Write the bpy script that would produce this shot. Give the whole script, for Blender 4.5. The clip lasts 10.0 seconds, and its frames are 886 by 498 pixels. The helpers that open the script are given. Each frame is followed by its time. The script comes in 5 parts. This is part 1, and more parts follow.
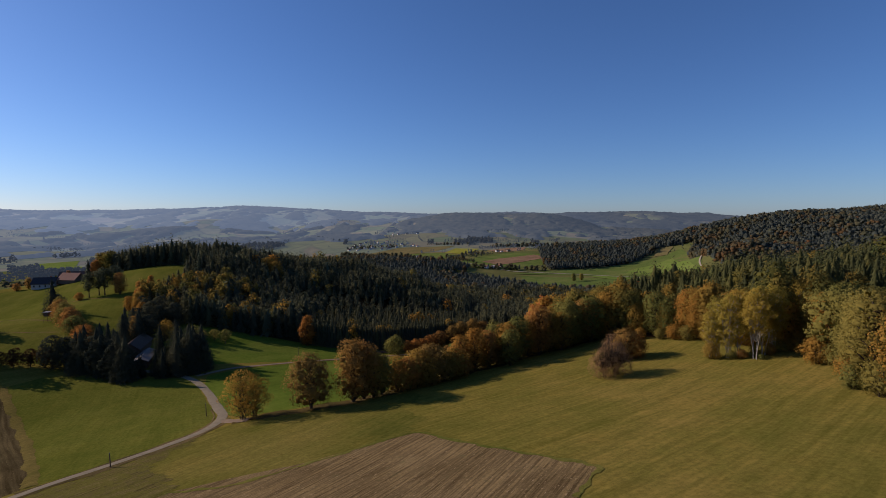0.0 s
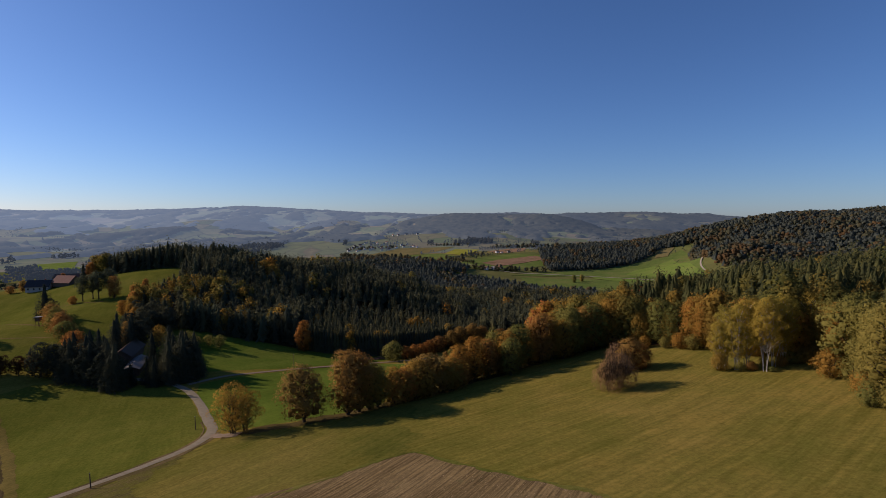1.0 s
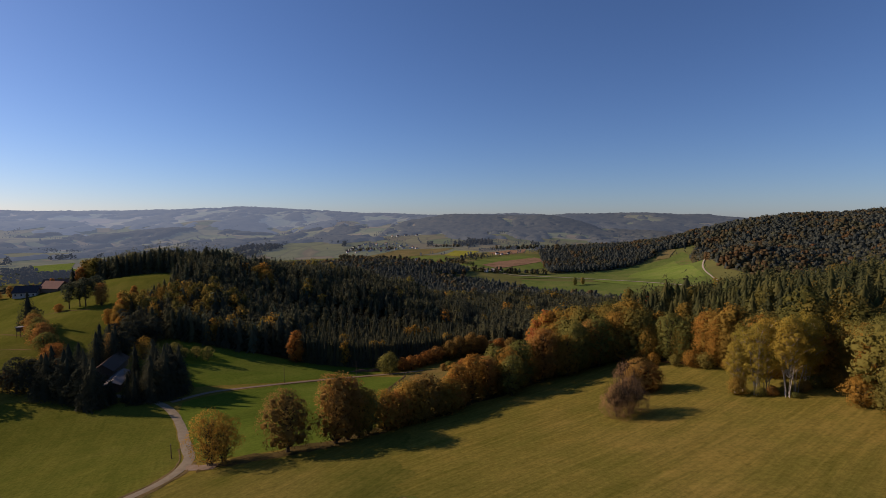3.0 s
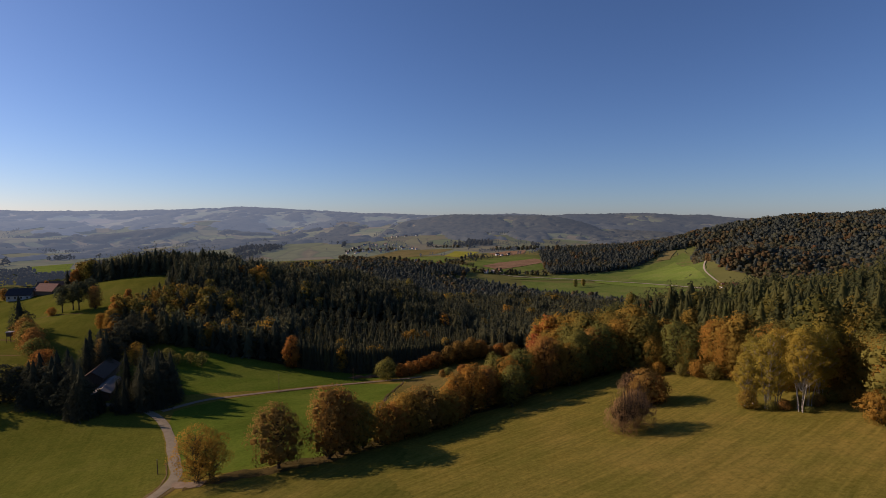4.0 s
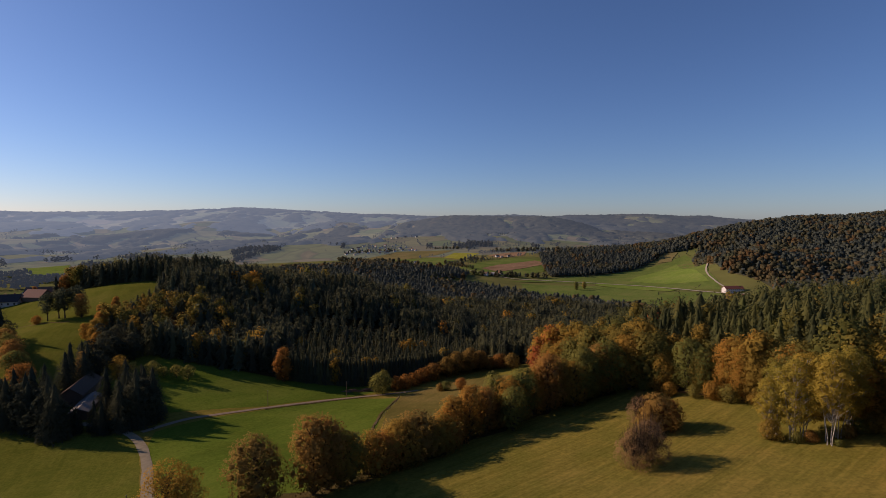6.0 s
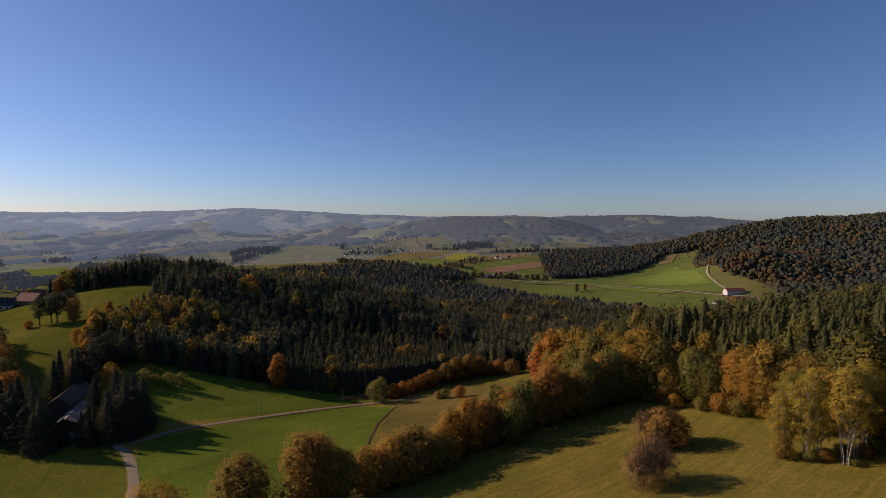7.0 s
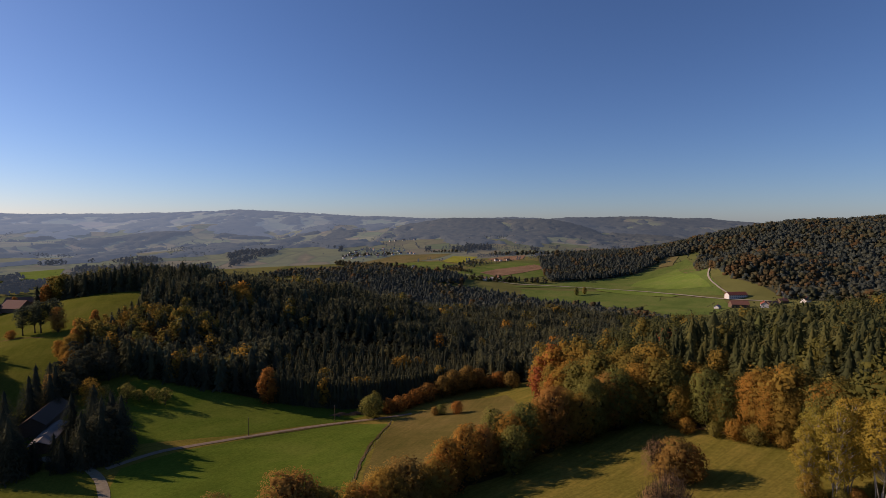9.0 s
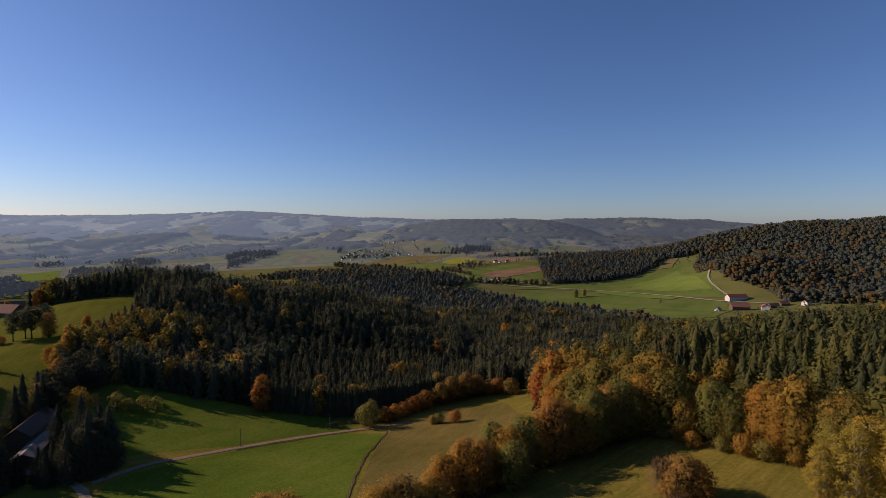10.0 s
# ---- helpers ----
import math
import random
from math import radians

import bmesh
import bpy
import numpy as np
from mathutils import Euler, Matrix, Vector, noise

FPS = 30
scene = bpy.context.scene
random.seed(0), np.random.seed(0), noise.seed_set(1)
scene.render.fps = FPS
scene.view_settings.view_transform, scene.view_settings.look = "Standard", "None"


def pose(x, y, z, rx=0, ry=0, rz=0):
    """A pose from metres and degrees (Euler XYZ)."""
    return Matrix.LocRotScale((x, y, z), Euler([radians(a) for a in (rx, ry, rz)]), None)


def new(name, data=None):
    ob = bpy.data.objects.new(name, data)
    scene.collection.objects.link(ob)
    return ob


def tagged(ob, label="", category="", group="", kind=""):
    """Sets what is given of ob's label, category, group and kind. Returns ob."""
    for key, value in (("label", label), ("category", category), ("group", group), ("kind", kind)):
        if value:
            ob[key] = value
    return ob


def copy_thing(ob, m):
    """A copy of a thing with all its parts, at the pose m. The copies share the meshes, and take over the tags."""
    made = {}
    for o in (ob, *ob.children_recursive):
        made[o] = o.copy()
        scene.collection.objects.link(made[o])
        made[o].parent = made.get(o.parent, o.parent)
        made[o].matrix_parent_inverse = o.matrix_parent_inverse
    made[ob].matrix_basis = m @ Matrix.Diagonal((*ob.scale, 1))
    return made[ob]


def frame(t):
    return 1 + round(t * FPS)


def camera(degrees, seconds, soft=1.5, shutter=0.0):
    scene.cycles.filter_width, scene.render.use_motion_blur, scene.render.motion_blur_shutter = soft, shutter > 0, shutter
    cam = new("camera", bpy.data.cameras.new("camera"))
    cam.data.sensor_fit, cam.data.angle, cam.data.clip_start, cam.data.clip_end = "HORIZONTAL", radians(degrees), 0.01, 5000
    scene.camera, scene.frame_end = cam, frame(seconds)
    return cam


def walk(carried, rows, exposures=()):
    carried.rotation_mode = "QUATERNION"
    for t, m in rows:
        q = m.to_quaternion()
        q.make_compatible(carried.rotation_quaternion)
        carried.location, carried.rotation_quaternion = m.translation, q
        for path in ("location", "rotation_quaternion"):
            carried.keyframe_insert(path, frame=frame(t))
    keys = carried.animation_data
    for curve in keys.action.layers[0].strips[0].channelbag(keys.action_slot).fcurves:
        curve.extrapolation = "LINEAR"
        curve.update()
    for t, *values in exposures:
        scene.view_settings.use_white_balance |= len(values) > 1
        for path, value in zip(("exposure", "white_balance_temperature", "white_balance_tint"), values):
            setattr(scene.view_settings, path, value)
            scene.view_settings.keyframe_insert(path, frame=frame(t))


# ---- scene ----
cam = camera(84.0, 10.0, 0.75)
# seconds, place in metres, pitch from straight down, roll, yaw
PATH = [
    (0.0, 0.00, 0.00, 60.00, 86.39, 0.00, 0.00),
    (0.5, 0.22, 2.44, 60.79, 86.39, -0.03, 0.01),
    (1.0, 0.46, 4.89, 61.58, 86.42, -0.05, -0.00),
    (1.5, 0.72, 7.32, 62.35, 86.44, -0.06, 0.01),
    (2.0, 0.99, 9.76, 63.09, 86.44, -0.06, -0.01),
    (2.5, 1.24, 12.20, 63.79, 86.44, -0.06, -0.01),
    (4.0, 1.99, 19.51, 65.80, 86.48, -0.12, -0.00),
    (4.5, 2.24, 21.95, 66.47, 86.47, -0.14, 0.01),
    (5.0, 2.49, 24.38, 67.18, 86.48, -0.14, 0.00),
    (5.5, 2.74, 26.78, 67.91, 86.50, -0.14, 0.00),
    (7.0, 3.50, 33.91, 70.12, 86.60, -0.17, -0.03),
    (7.5, 3.76, 36.24, 70.84, 86.63, -0.16, -0.04),
    (8.0, 4.02, 38.55, 71.55, 86.67, -0.17, -0.06),
    (8.5, 4.30, 40.82, 72.23, 86.71, -0.17, -0.10),
    (9.0, 4.57, 43.10, 72.91, 86.74, -0.17, -0.12),
    (9.5, 4.85, 45.37, 73.58, 86.79, -0.17, -0.15),
    (10.0, 5.14, 47.66, 74.23, 86.86, -0.15, -0.21),
]
walk(cam, [(t, pose(x, y, z, rx, ry, rz)) for t, x, y, z, rx, ry, rz in PATH],
     exposures=[(0.0, 0.0, 5350, 20), (2.5, 0.0, 5750, 23), (7.0, 0.0, 5950, 25), (10.0, 0.0, 5850, 24)])

# ---- light ----
SUN_EL, SHADOW = 23.0, Vector((1.0, -0.34, 0.0)).normalized()
SUN_ROT = math.atan2(-SHADOW.x, -SHADOW.y)
world = bpy.data.worlds.new("world")
scene.world = world
world.use_nodes = True
wn, wl = world.node_tree.nodes, world.node_tree.links
sky = wn.new("ShaderNodeTexSky")
sky.sky_type, sky.sun_disc = "NISHITA", False
sky.sun_elevation, sky.sun_rotation = radians(SUN_EL), SUN_ROT
sky.altitude, sky.air_density, sky.dust_density, sky.ozone_density = 900, 1.0, 0.58, 4.9
wl.new(sky.outputs[0], wn["Background"].inputs[0])
wn["Background"].inputs[1].default_value = 0.08
sun_data = bpy.data.lights.new("sun", "SUN")
sun_data.energy, sun_data.angle, sun_data.color = 5.0, radians(0.5), (1.0, 0.735, 0.48)
sun = new("sun", sun_data)
sun_way = Vector((SHADOW.x * math.cos(radians(SUN_EL)), SHADOW.y * math.cos(radians(SUN_EL)), -math.sin(radians(SUN_EL))))
sun.matrix_world = Matrix.Translation((-200, 0, 300)) @ sun_way.to_track_quat("-Z", "Y").to_matrix().to_4x4()

# ---- shape of the land: plain, knolls, slopes and ranges (x, y, width, height) ----
PLAIN = (36.34, 0.0413, 0.0053)
KNOLLS = [
    (-50, 100, 70, -1.3), (50, 100, 70, -10.3), (130, 150, 70, -6.1), (-90, 180, 70, -0.2),
    (0, 220, 70, -11.0), (70, 210, 60, 2.8), (-70, 270, 70, -4.1), (-200, 290, 80, -0.3),
    (-210, 390, 80, 22.6), (-110, 370, 80, -7.3), (0, 330, 90, -44.4), (150, 260, 80, 4.0),
    (-150, 120, 90, -26.9), (-250, 210, 80, -0.7), (-290, 310, 70, -26.7), (560, 900, 90, 69.0),
    (-60, 430, 60, 21.7), (-20, 340, 60, 21.3),
]
SLOPES = [
    (-320, 420, 100, 9.5), (60, 480, 120, -20.7), (250, 430, 130, -30.9), (0, -50, 130, -7.6),
    (200, 50, 130, -4.9), (-250, 0, 150, -13.7), (-150, 580, 150, -13.9), (-420, 640, 170, -30.3),
    (-550, 350, 200, -6.9), (150, 750, 200, -74.9), (400, 720, 130, -19.2), (550, 500, 180, -49.9),
    (620, 850, 150, -81.3), (250, 1100, 200, -30.4), (480, 1050, 150, -44.9), (1180, 1250, 150, 15.9),
    (780, 680, 200, -0.6), (862, 1265, 95, 22.0), (705, 1310, 70, 14.0), (1110, 1250, 65, 11.0),
]
RANGES = [
    (950, 1250, 250, 14.4), (1350, 900, 400, -31.6), (-400, 1200, 350, -43.8), (100, 1600, 350, -57.1),
    (700, 1500, 250, -39.0), (650, 1950, 300, -49.3), (-1100, 900, 450, -33.0), (-1000, 1800, 600, -47.0),
    (-200, 2400, 500, -11.2), (1300, 2500, 600, -96.0), (2000, 1400, 600, -33.1), (-200, -250, 250, 18.1),
    (300, -300, 300, 20.7), (-900, 0, 400, 3.6),
]
CREST_BEARING = (-180, -70, -42, -40, -36, -29, -23.8, -22, -18, -12, -5.5, 0, 7, 20, 30, 35, 42, 70, 180)
CREST_HEIGHT = (60, 90, 112, 104, 108, 120, 146, 152, 138, 115, 100, 88, 79, 82, 60, 58, 60, 90, 60)
FAR_HILLS = [(250, 2780, 380, 300, 112), (875, 3500, 200, 260, 16), (1340, 3600, 260, 260, 28), (1850, 3600, 220, 260, 24)]


def smooth(a, b, v):
    s = np.clip((v - a) / (b - a), 0, 1)
    return s * s * (3 - 2 * s)


def swell(x, y, wave, seed):
    """Gentle rolling of the land at one wavelength, between -1 and 1."""
    rng, s = np.random.default_rng(seed), 0
    for k in range(6):
        a = rng.uniform(0, math.tau)
        s = s + np.sin((x * math.cos(a) + y * math.sin(a)) * math.tau / (wave * rng.uniform(0.7, 1.4)) + rng.uniform(0, math.tau))
    return s / 6


def height(x, y):
    """The height of the ground at x, y (numbers or arrays)."""
    x, y = np.asarray(x, float), np.asarray(y, float)
    h = PLAIN[0] + PLAIN[1] * x + PLAIN[2] * y
    for cx, cy, s, a in KNOLLS + SLOPES + RANGES:
        h = h + a * np.exp(-((x - cx) ** 2 + (y - cy) ** 2) / (2 * s * s))
    r = np.hypot(x, y)
    crest = np.interp(np.degrees(np.arctan2(x, y)), CREST_BEARING, CREST_HEIGHT)
    far = -45 + (crest + 37) * smooth(2300, 4100, r) * (1 - 0.35 * smooth(4150, 4700, r))
    for cx, cy, sx, sy, a in FAR_HILLS:
        far = far + a * np.exp(-((x - cx) ** 2 / (2 * sx * sx) + (y - cy) ** 2 / (2 * sy * sy)))
    far = far + (swell(x, y, 900, 3) * 30 + swell(x, y, 430, 4) * 22 + swell(x, y, 210, 7) * 6) * smooth(1500, 2500, r) * (1 - smooth(3400, 4050, r))
    far = far + (swell(x, y, 420, 5) * 7 + swell(x, y, 130, 6) * 4) * smooth(3300, 4000, r)
    w = smooth(1900, 2800, r)
    return h * (1 - w) + far * w


def z_at(x, y):
    return float(height(x, y))


# ---- materials ----
def material(name, rough=0.9):
    m = bpy.data.materials.new(name)
    m.use_nodes = True
    b = m.node_tree.nodes["Principled BSDF"]
    b.inputs["Roughness"].default_value = rough
    b.inputs["Specular IOR Level"].default_value = 0.2 if rough < 0.9 else 0.0
    return m, m.node_tree.nodes, m.node_tree.links, b


def spot(nodes, links, scale, detail=4.0, rough=0.55, stretch=None, turn=0.0):
    """Noise on world coordinates, in waves per metre."""
    pos = nodes.new("ShaderNodeNewGeometry").outputs["Position"]
    if stretch:
        mp = nodes.new("ShaderNodeMapping")
        mp.inputs["Scale"].default_value, mp.inputs["Rotation"].default_value = stretch, (0, 0, radians(turn))
        links.new(pos, mp.inputs["Vector"])
        pos = mp.outputs[0]
    n = nodes.new("ShaderNodeTexNoise")
    n.inputs["Scale"].default_value, n.inputs["Detail"].default_value, n.inputs["Roughness"].default_value = scale, detail, rough
    links.new(pos, n.inputs["Vector"])
    return n.outputs["Fac"]


def ramp(nodes, links, fac, stops):
    r = nodes.new("ShaderNodeValToRGB")
    els = r.color_ramp.elements
    els[0].position, els[0].color = stops[0][0], (*stops[0][1], 1)
    els[1].position, els[1].color = stops[-1][0], (*stops[-1][1], 1)
    for p, c in stops[1:-1]:
        els.new(p).color = (*c, 1)
    links.new(fac, r.inputs[0])
    return r.outputs[0]


def blend(nodes, links, fac, a, b, mode="MIX"):
    n = nodes.new("ShaderNodeMix")
    n.data_type, n.blend_type = "RGBA", mode
    for sock, v in ((n.inputs[0], fac), (n.inputs[6], a), (n.inputs[7], b)):
        if isinstance(v, (int, float)):
            sock.default_value = v
        elif isinstance(v, tuple):
            sock.default_value = (*v, 1)
        else:
            links.new(v, sock)
    return n.outputs[2]


def relief(nodes, links, b, fac, depth):
    n = nodes.new("ShaderNodeBump")
    n.inputs["Distance"].default_value, n.inputs["Strength"].default_value = depth, 1.0
    links.new(fac, n.inputs["Height"])
    links.new(n.outputs[0], b.inputs["Normal"])


def swayed(n, l, wave, amount):
    """World coordinates that sway gently, so that lines drawn on them curve."""
    pos = n.new("ShaderNodeNewGeometry").outputs["Position"]
    tex = n.new("ShaderNodeTexNoise")
    tex.inputs["Scale"].default_value, tex.inputs["Detail"].default_value = wave, 2.0
    l.new(pos, tex.inputs["Vector"])
    v = n.new("ShaderNodeVectorMath")
    v.operation = "MULTIPLY_ADD"
    v.inputs[1].default_value = (amount, amount, 0)
    l.new(tex.outputs["Color"], v.inputs[0])
    l.new(pos, v.inputs[2])
    return v.outputs[0]


def lines(n, l, pos, turn, across, along):
    """Uneven streaks: a stretched noise, its waves per metre across and along the streak."""
    rot = n.new("ShaderNodeMapping")
    rot.inputs["Rotation"].default_value = (0, 0, radians(turn))
    l.new(pos, rot.inputs["Vector"])
    mp = n.new("ShaderNodeMapping")
    mp.inputs["Scale"].default_value = (across, along, 0)
    l.new(rot.outputs[0], mp.inputs["Vector"])
    t = n.new("ShaderNodeTexNoise")
    t.inputs["Scale"].default_value, t.inputs["Detail"].default_value, t.inputs["Roughness"].default_value = 1.0, 3.0, 0.6
    l.new(mp.outputs[0], t.inputs["Vector"])
    return t.outputs["Fac"]


def turf(name, dark, mid, light, stripe=0.0, turn=0.0, wide=3.0, grain=0.10, sway=12.0):
    """Grass: broad patches, small bare or lush spots, mown swaths that curve a little and fine tufts."""
    m, n, l, b = material(name, 1.0)
    c = ramp(n, l, spot(n, l, 0.028, 5), [(0.36, dark), (0.5, mid), (0.66, light)])
    c = blend(n, l, 0.5, c, ramp(n, l, spot(n, l, 0.17, 5, 0.65), [(0.34, (0.82, 0.9, 0.8)), (0.5, (1.0, 1.0, 1.0)), (0.68, (1.2, 1.1, 1.08))]), "MULTIPLY")
    tuft = spot(n, l, 1.1, 7, 0.85)
    c = blend(n, l, 0.7, c, ramp(n, l, tuft, [(0.32, (0.48, 0.5, 0.44)), (0.5, (1.0, 1.0, 1.0)), (0.7, (1.55, 1.5, 1.4))]), "MULTIPLY")
    if stripe:
        pos = swayed(n, l, 0.009, sway)
        c = blend(n, l, stripe * 0.8, c, ramp(n, l, lines(n, l, pos, turn, 1.5, 0.10), [(0.32, (0.66, 0.7, 0.6)), (0.68, (1.36, 1.3, 1.24))]), "MULTIPLY")
        c = blend(n, l, stripe, c, ramp(n, l, lines(n, l, pos, turn, 0.6 / wide, 0.03 / wide), [(0.35, (0.78, 0.84, 0.74)), (0.65, (1.2, 1.15, 1.12))]), "MULTIPLY")
        c = blend(n, l, stripe, c, ramp(n, l, lines(n, l, pos, turn, 0.16, 0.006), [(0.56, (1.0, 1.0, 1.0)), (0.6, (0.74, 0.78, 0.68)), (0.64, (1.0, 1.0, 1.0))]), "MULTIPLY")
    l.new(c, b.inputs["Base Color"])
    relief(n, l, b, tuft, grain)
    return m


def soil(name, dark, light, turn, wide=0.9, weeds=(0.11, 0.10, 0.04), straw=0.6, weedy=0.57):
    """Tilled earth: uneven furrows, clods, weeds and flecks of straw."""
    m, n, l, b = material(name, 1.0)
    c = ramp(n, l, spot(n, l, 0.09, 6), [(0.3, dark), (0.7, light)])
    pos = swayed(n, l, 0.02, 5.0)
    fur = lines(n, l, pos, turn, 1.0 / wide, 0.035 / wide)
    c = blend(n, l, 0.85, c, ramp(n, l, fur, [(0.36, (0.55, 0.53, 0.5)), (0.5, (1.0, 1.0, 1.0)), (0.64, (1.45, 1.42, 1.34))]), "MULTIPLY")
    c = blend(n, l, 0.3, c, ramp(n, l, lines(n, l, pos, turn, 0.3 / wide, 0.006 / wide), [(0.35, (0.75, 0.74, 0.72)), (0.65, (1.25, 1.25, 1.22))]), "MULTIPLY")
    c = blend(n, l, ramp(n, l, spot(n, l, 0.5, 6, 0.75), [(weedy, (0, 0, 0)), (weedy + 0.13, (0.6 + 0.3 * (weedy < 0.5),) * 3)]), c, weeds)
    clod = spot(n, l, 2.2, 6, 0.85)
    c = blend(n, l, 0.7, c, ramp(n, l, clod, [(0.3, (0.5, 0.5, 0.5)), (0.7, (1.5, 1.5, 1.5))]), "MULTIPLY")
    c = blend(n, l, ramp(n, l, lines(n, l, pos, turn, 3.2, 0.9), [(0.6, (0, 0, 0)), (0.72, (straw, straw, straw))]), c, (0.36, 0.27, 0.14))
    l.new(c, b.inputs["Base Color"])
    relief(n, l, b, clod, 0.2)
    return m


def stony(name, dark, light, scale=0.8, rough=0.95):
    m, n, l, b = material(name, rough)
    c = ramp(n, l, spot(n, l, scale, 6, 0.7), [(0.3, dark), (0.7, light)])
    l.new(c, b.inputs["Base Color"])
    return m


def leafage(name, stops, per_tree=False, glow=0.5, haze=0.0):
    """Leaves: the tint of the tree, varied from leaf to leaf; some light passes through them."""
    m, n, l, b = material(name, 0.95)
    if per_tree:
        a = n.new("ShaderNodeAttribute")
        a.attribute_name = "tint"
        fac = a.outputs["Fac"]
    else:
        fac = n.new("ShaderNodeObjectInfo").outputs["Random"]
    isle = n.new("ShaderNodeNewGeometry").outputs["Random Per Island"]
    mx = n.new("ShaderNodeMath")
    mx.operation, mx.inputs[1].default_value = "MULTIPLY_ADD", 0.10
    sub = n.new("ShaderNodeMath")
    sub.operation, sub.inputs[1].default_value = "SUBTRACT", 0.05
    l.new(fac, sub.inputs[0])
    l.new(isle, mx.inputs[0])
    l.new(sub.outputs[0], mx.inputs[2])
    c = ramp(n, l, mx.outputs[0], stops)
    c = blend(n, l, 0.6, c, ramp(n, l, isle, [(0.0, (0.82, 0.82, 0.82)), (1.0, (1.16, 1.16, 1.16))]), "MULTIPLY")
    l.new(c, b.inputs["Base Color"])
    # haze as emission, only for distant woods
    if haze:
        haze_glow(n, l, b, haze)
    if glow:
        tr = n.new("ShaderNodeBsdfTranslucent")
        mix = n.new("ShaderNodeMixShader")
        mix.inputs[0].default_value = glow
        l.new(c, tr.inputs[0])
        l.new(b.outputs[0], mix.inputs[1])
        l.new(tr.outputs[0], mix.inputs[2])
        l.new(mix.outputs[0], n["Material Output"].inputs[0])
    return m


def plain(name, colour, rough=0.8, vary=0.2, scale=1.5):
    m, n, l, b = material(name, rough)
    lo, hi = tuple(v * (1 - vary) for v in colour), tuple(v * (1 + vary) for v in colour)
    l.new(ramp(n, l, spot(n, l, scale, 5, 0.65), [(0.3, lo), (0.7, hi)]), b.inputs["Base Color"])
    return m


HAZE_TINT = (0.268, 0.306, 0.352)


def haze_glow(n, l, b, haze):
    """Paints haze as blue-grey emission on far surfaces, stronger towards the sun's side."""
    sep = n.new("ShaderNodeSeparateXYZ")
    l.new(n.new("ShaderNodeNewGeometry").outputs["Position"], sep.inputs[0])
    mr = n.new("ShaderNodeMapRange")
    for k, v in enumerate((-2200, 1200, haze * 1.75, haze * 0.55)):
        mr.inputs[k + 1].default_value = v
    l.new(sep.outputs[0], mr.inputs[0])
    b.inputs["Emission Color"].default_value = (*HAZE_TINT, 1)
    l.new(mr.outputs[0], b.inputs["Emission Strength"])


PATCHWORK = [(0.0, (0.10, 0.12, 0.045)), (0.2, (0.15, 0.165, 0.06)), (0.4, (0.165, 0.165, 0.062)), (0.55, (0.195, 0.158, 0.075)), (0.68, (0.115, 0.145, 0.045)), (0.85, (0.19, 0.185, 0.07)), (1.0, (0.13, 0.115, 0.06))]
GREENS = [(0.0, (0.10, 0.12, 0.035)), (0.35, (0.12, 0.135, 0.04)), (0.7, (0.145, 0.145, 0.045)), (1.0, (0.165, 0.15, 0.055))]


def countryside(name, haze, size=1.0, dim=1.0, tones=PATCHWORK, hedge=0.85):
    """Far farmland: a patchwork of long fields in greens and tans, with hedged borders."""
    m, n, l, b = material(name, 1.0)
    mp = n.new("ShaderNodeMapping")
    mp.inputs["Scale"].default_value, mp.inputs["Rotation"].default_value = (1 / (105 * size), 1 / (170 * size), 0), (0, 0, radians(24))
    l.new(swayed(n, l, 0.004, 90.0), mp.inputs["Vector"])
    cells = n.new("ShaderNodeTexVoronoi")
    border = n.new("ShaderNodeTexVoronoi")
    border.feature = "DISTANCE_TO_EDGE"
    for v in (cells, border):
        v.inputs["Scale"].default_value, v.inputs["Randomness"].default_value = 1.0, 0.9
        l.new(mp.outputs[0], v.inputs["Vector"])
    pick = n.new("ShaderNodeSeparateColor")
    l.new(cells.outputs["Color"], pick.inputs[0])
    c = ramp(n, l, pick.outputs[0], tones)
    c = blend(n, l, 0.5, c, ramp(n, l, spot(n, l, 0.02, 6, 0.65), [(0.3, (0.65, 0.68, 0.65)), (0.7, (1.35, 1.3, 1.3))]), "MULTIPLY")
    c = blend(n, l, ramp(n, l, border.outputs["Distance"], [(0.025, (hedge, hedge, hedge)), (0.06, (0, 0, 0))]), c, (0.055, 0.055, 0.032))
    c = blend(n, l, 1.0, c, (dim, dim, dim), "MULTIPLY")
    l.new(c, b.inputs["Base Color"])
    # painted haze for the distant bands of land
    if haze:
        haze_glow(n, l, b, haze)
    return m


M_MEADOW = turf("meadow_dry", (0.128, 0.117, 0.022), (0.153, 0.131, 0.026), (0.19, 0.15, 0.034), 0.55, 55, 1.3)
M_STRIP = turf("meadow_strip", (0.095, 0.095, 0.018), (0.118, 0.11, 0.021), (0.15, 0.128, 0.029), 0.4, 30, 1.5)
M_LAWN = turf("meadow_green", (0.07, 0.10, 0.013), (0.09, 0.125, 0.016), (0.115, 0.14, 0.022), 0.25, 30, 4)
M_OLIVE = turf("meadow_olive", (0.083, 0.092, 0.014), (0.10, 0.108, 0.017), (0.12, 0.118, 0.023), 0.3, -25, 3)
M_TAN = turf("grass_tan", (0.105, 0.09, 0.024), (0.132, 0.107, 0.031), (0.16, 0.122, 0.04), 0.35, 20, 2)
M_PLOUGH = soil("ploughed_earth", (0.138, 0.10, 0.043), (0.20, 0.148, 0.067), 29, 0.42, straw=0.9)
M_STUBBLE = soil("dark_stubble", (0.062, 0.05, 0.022), (0.098, 0.077, 0.034), -44, 1.3, (0.085, 0.068, 0.036), 0.25, 0.62)
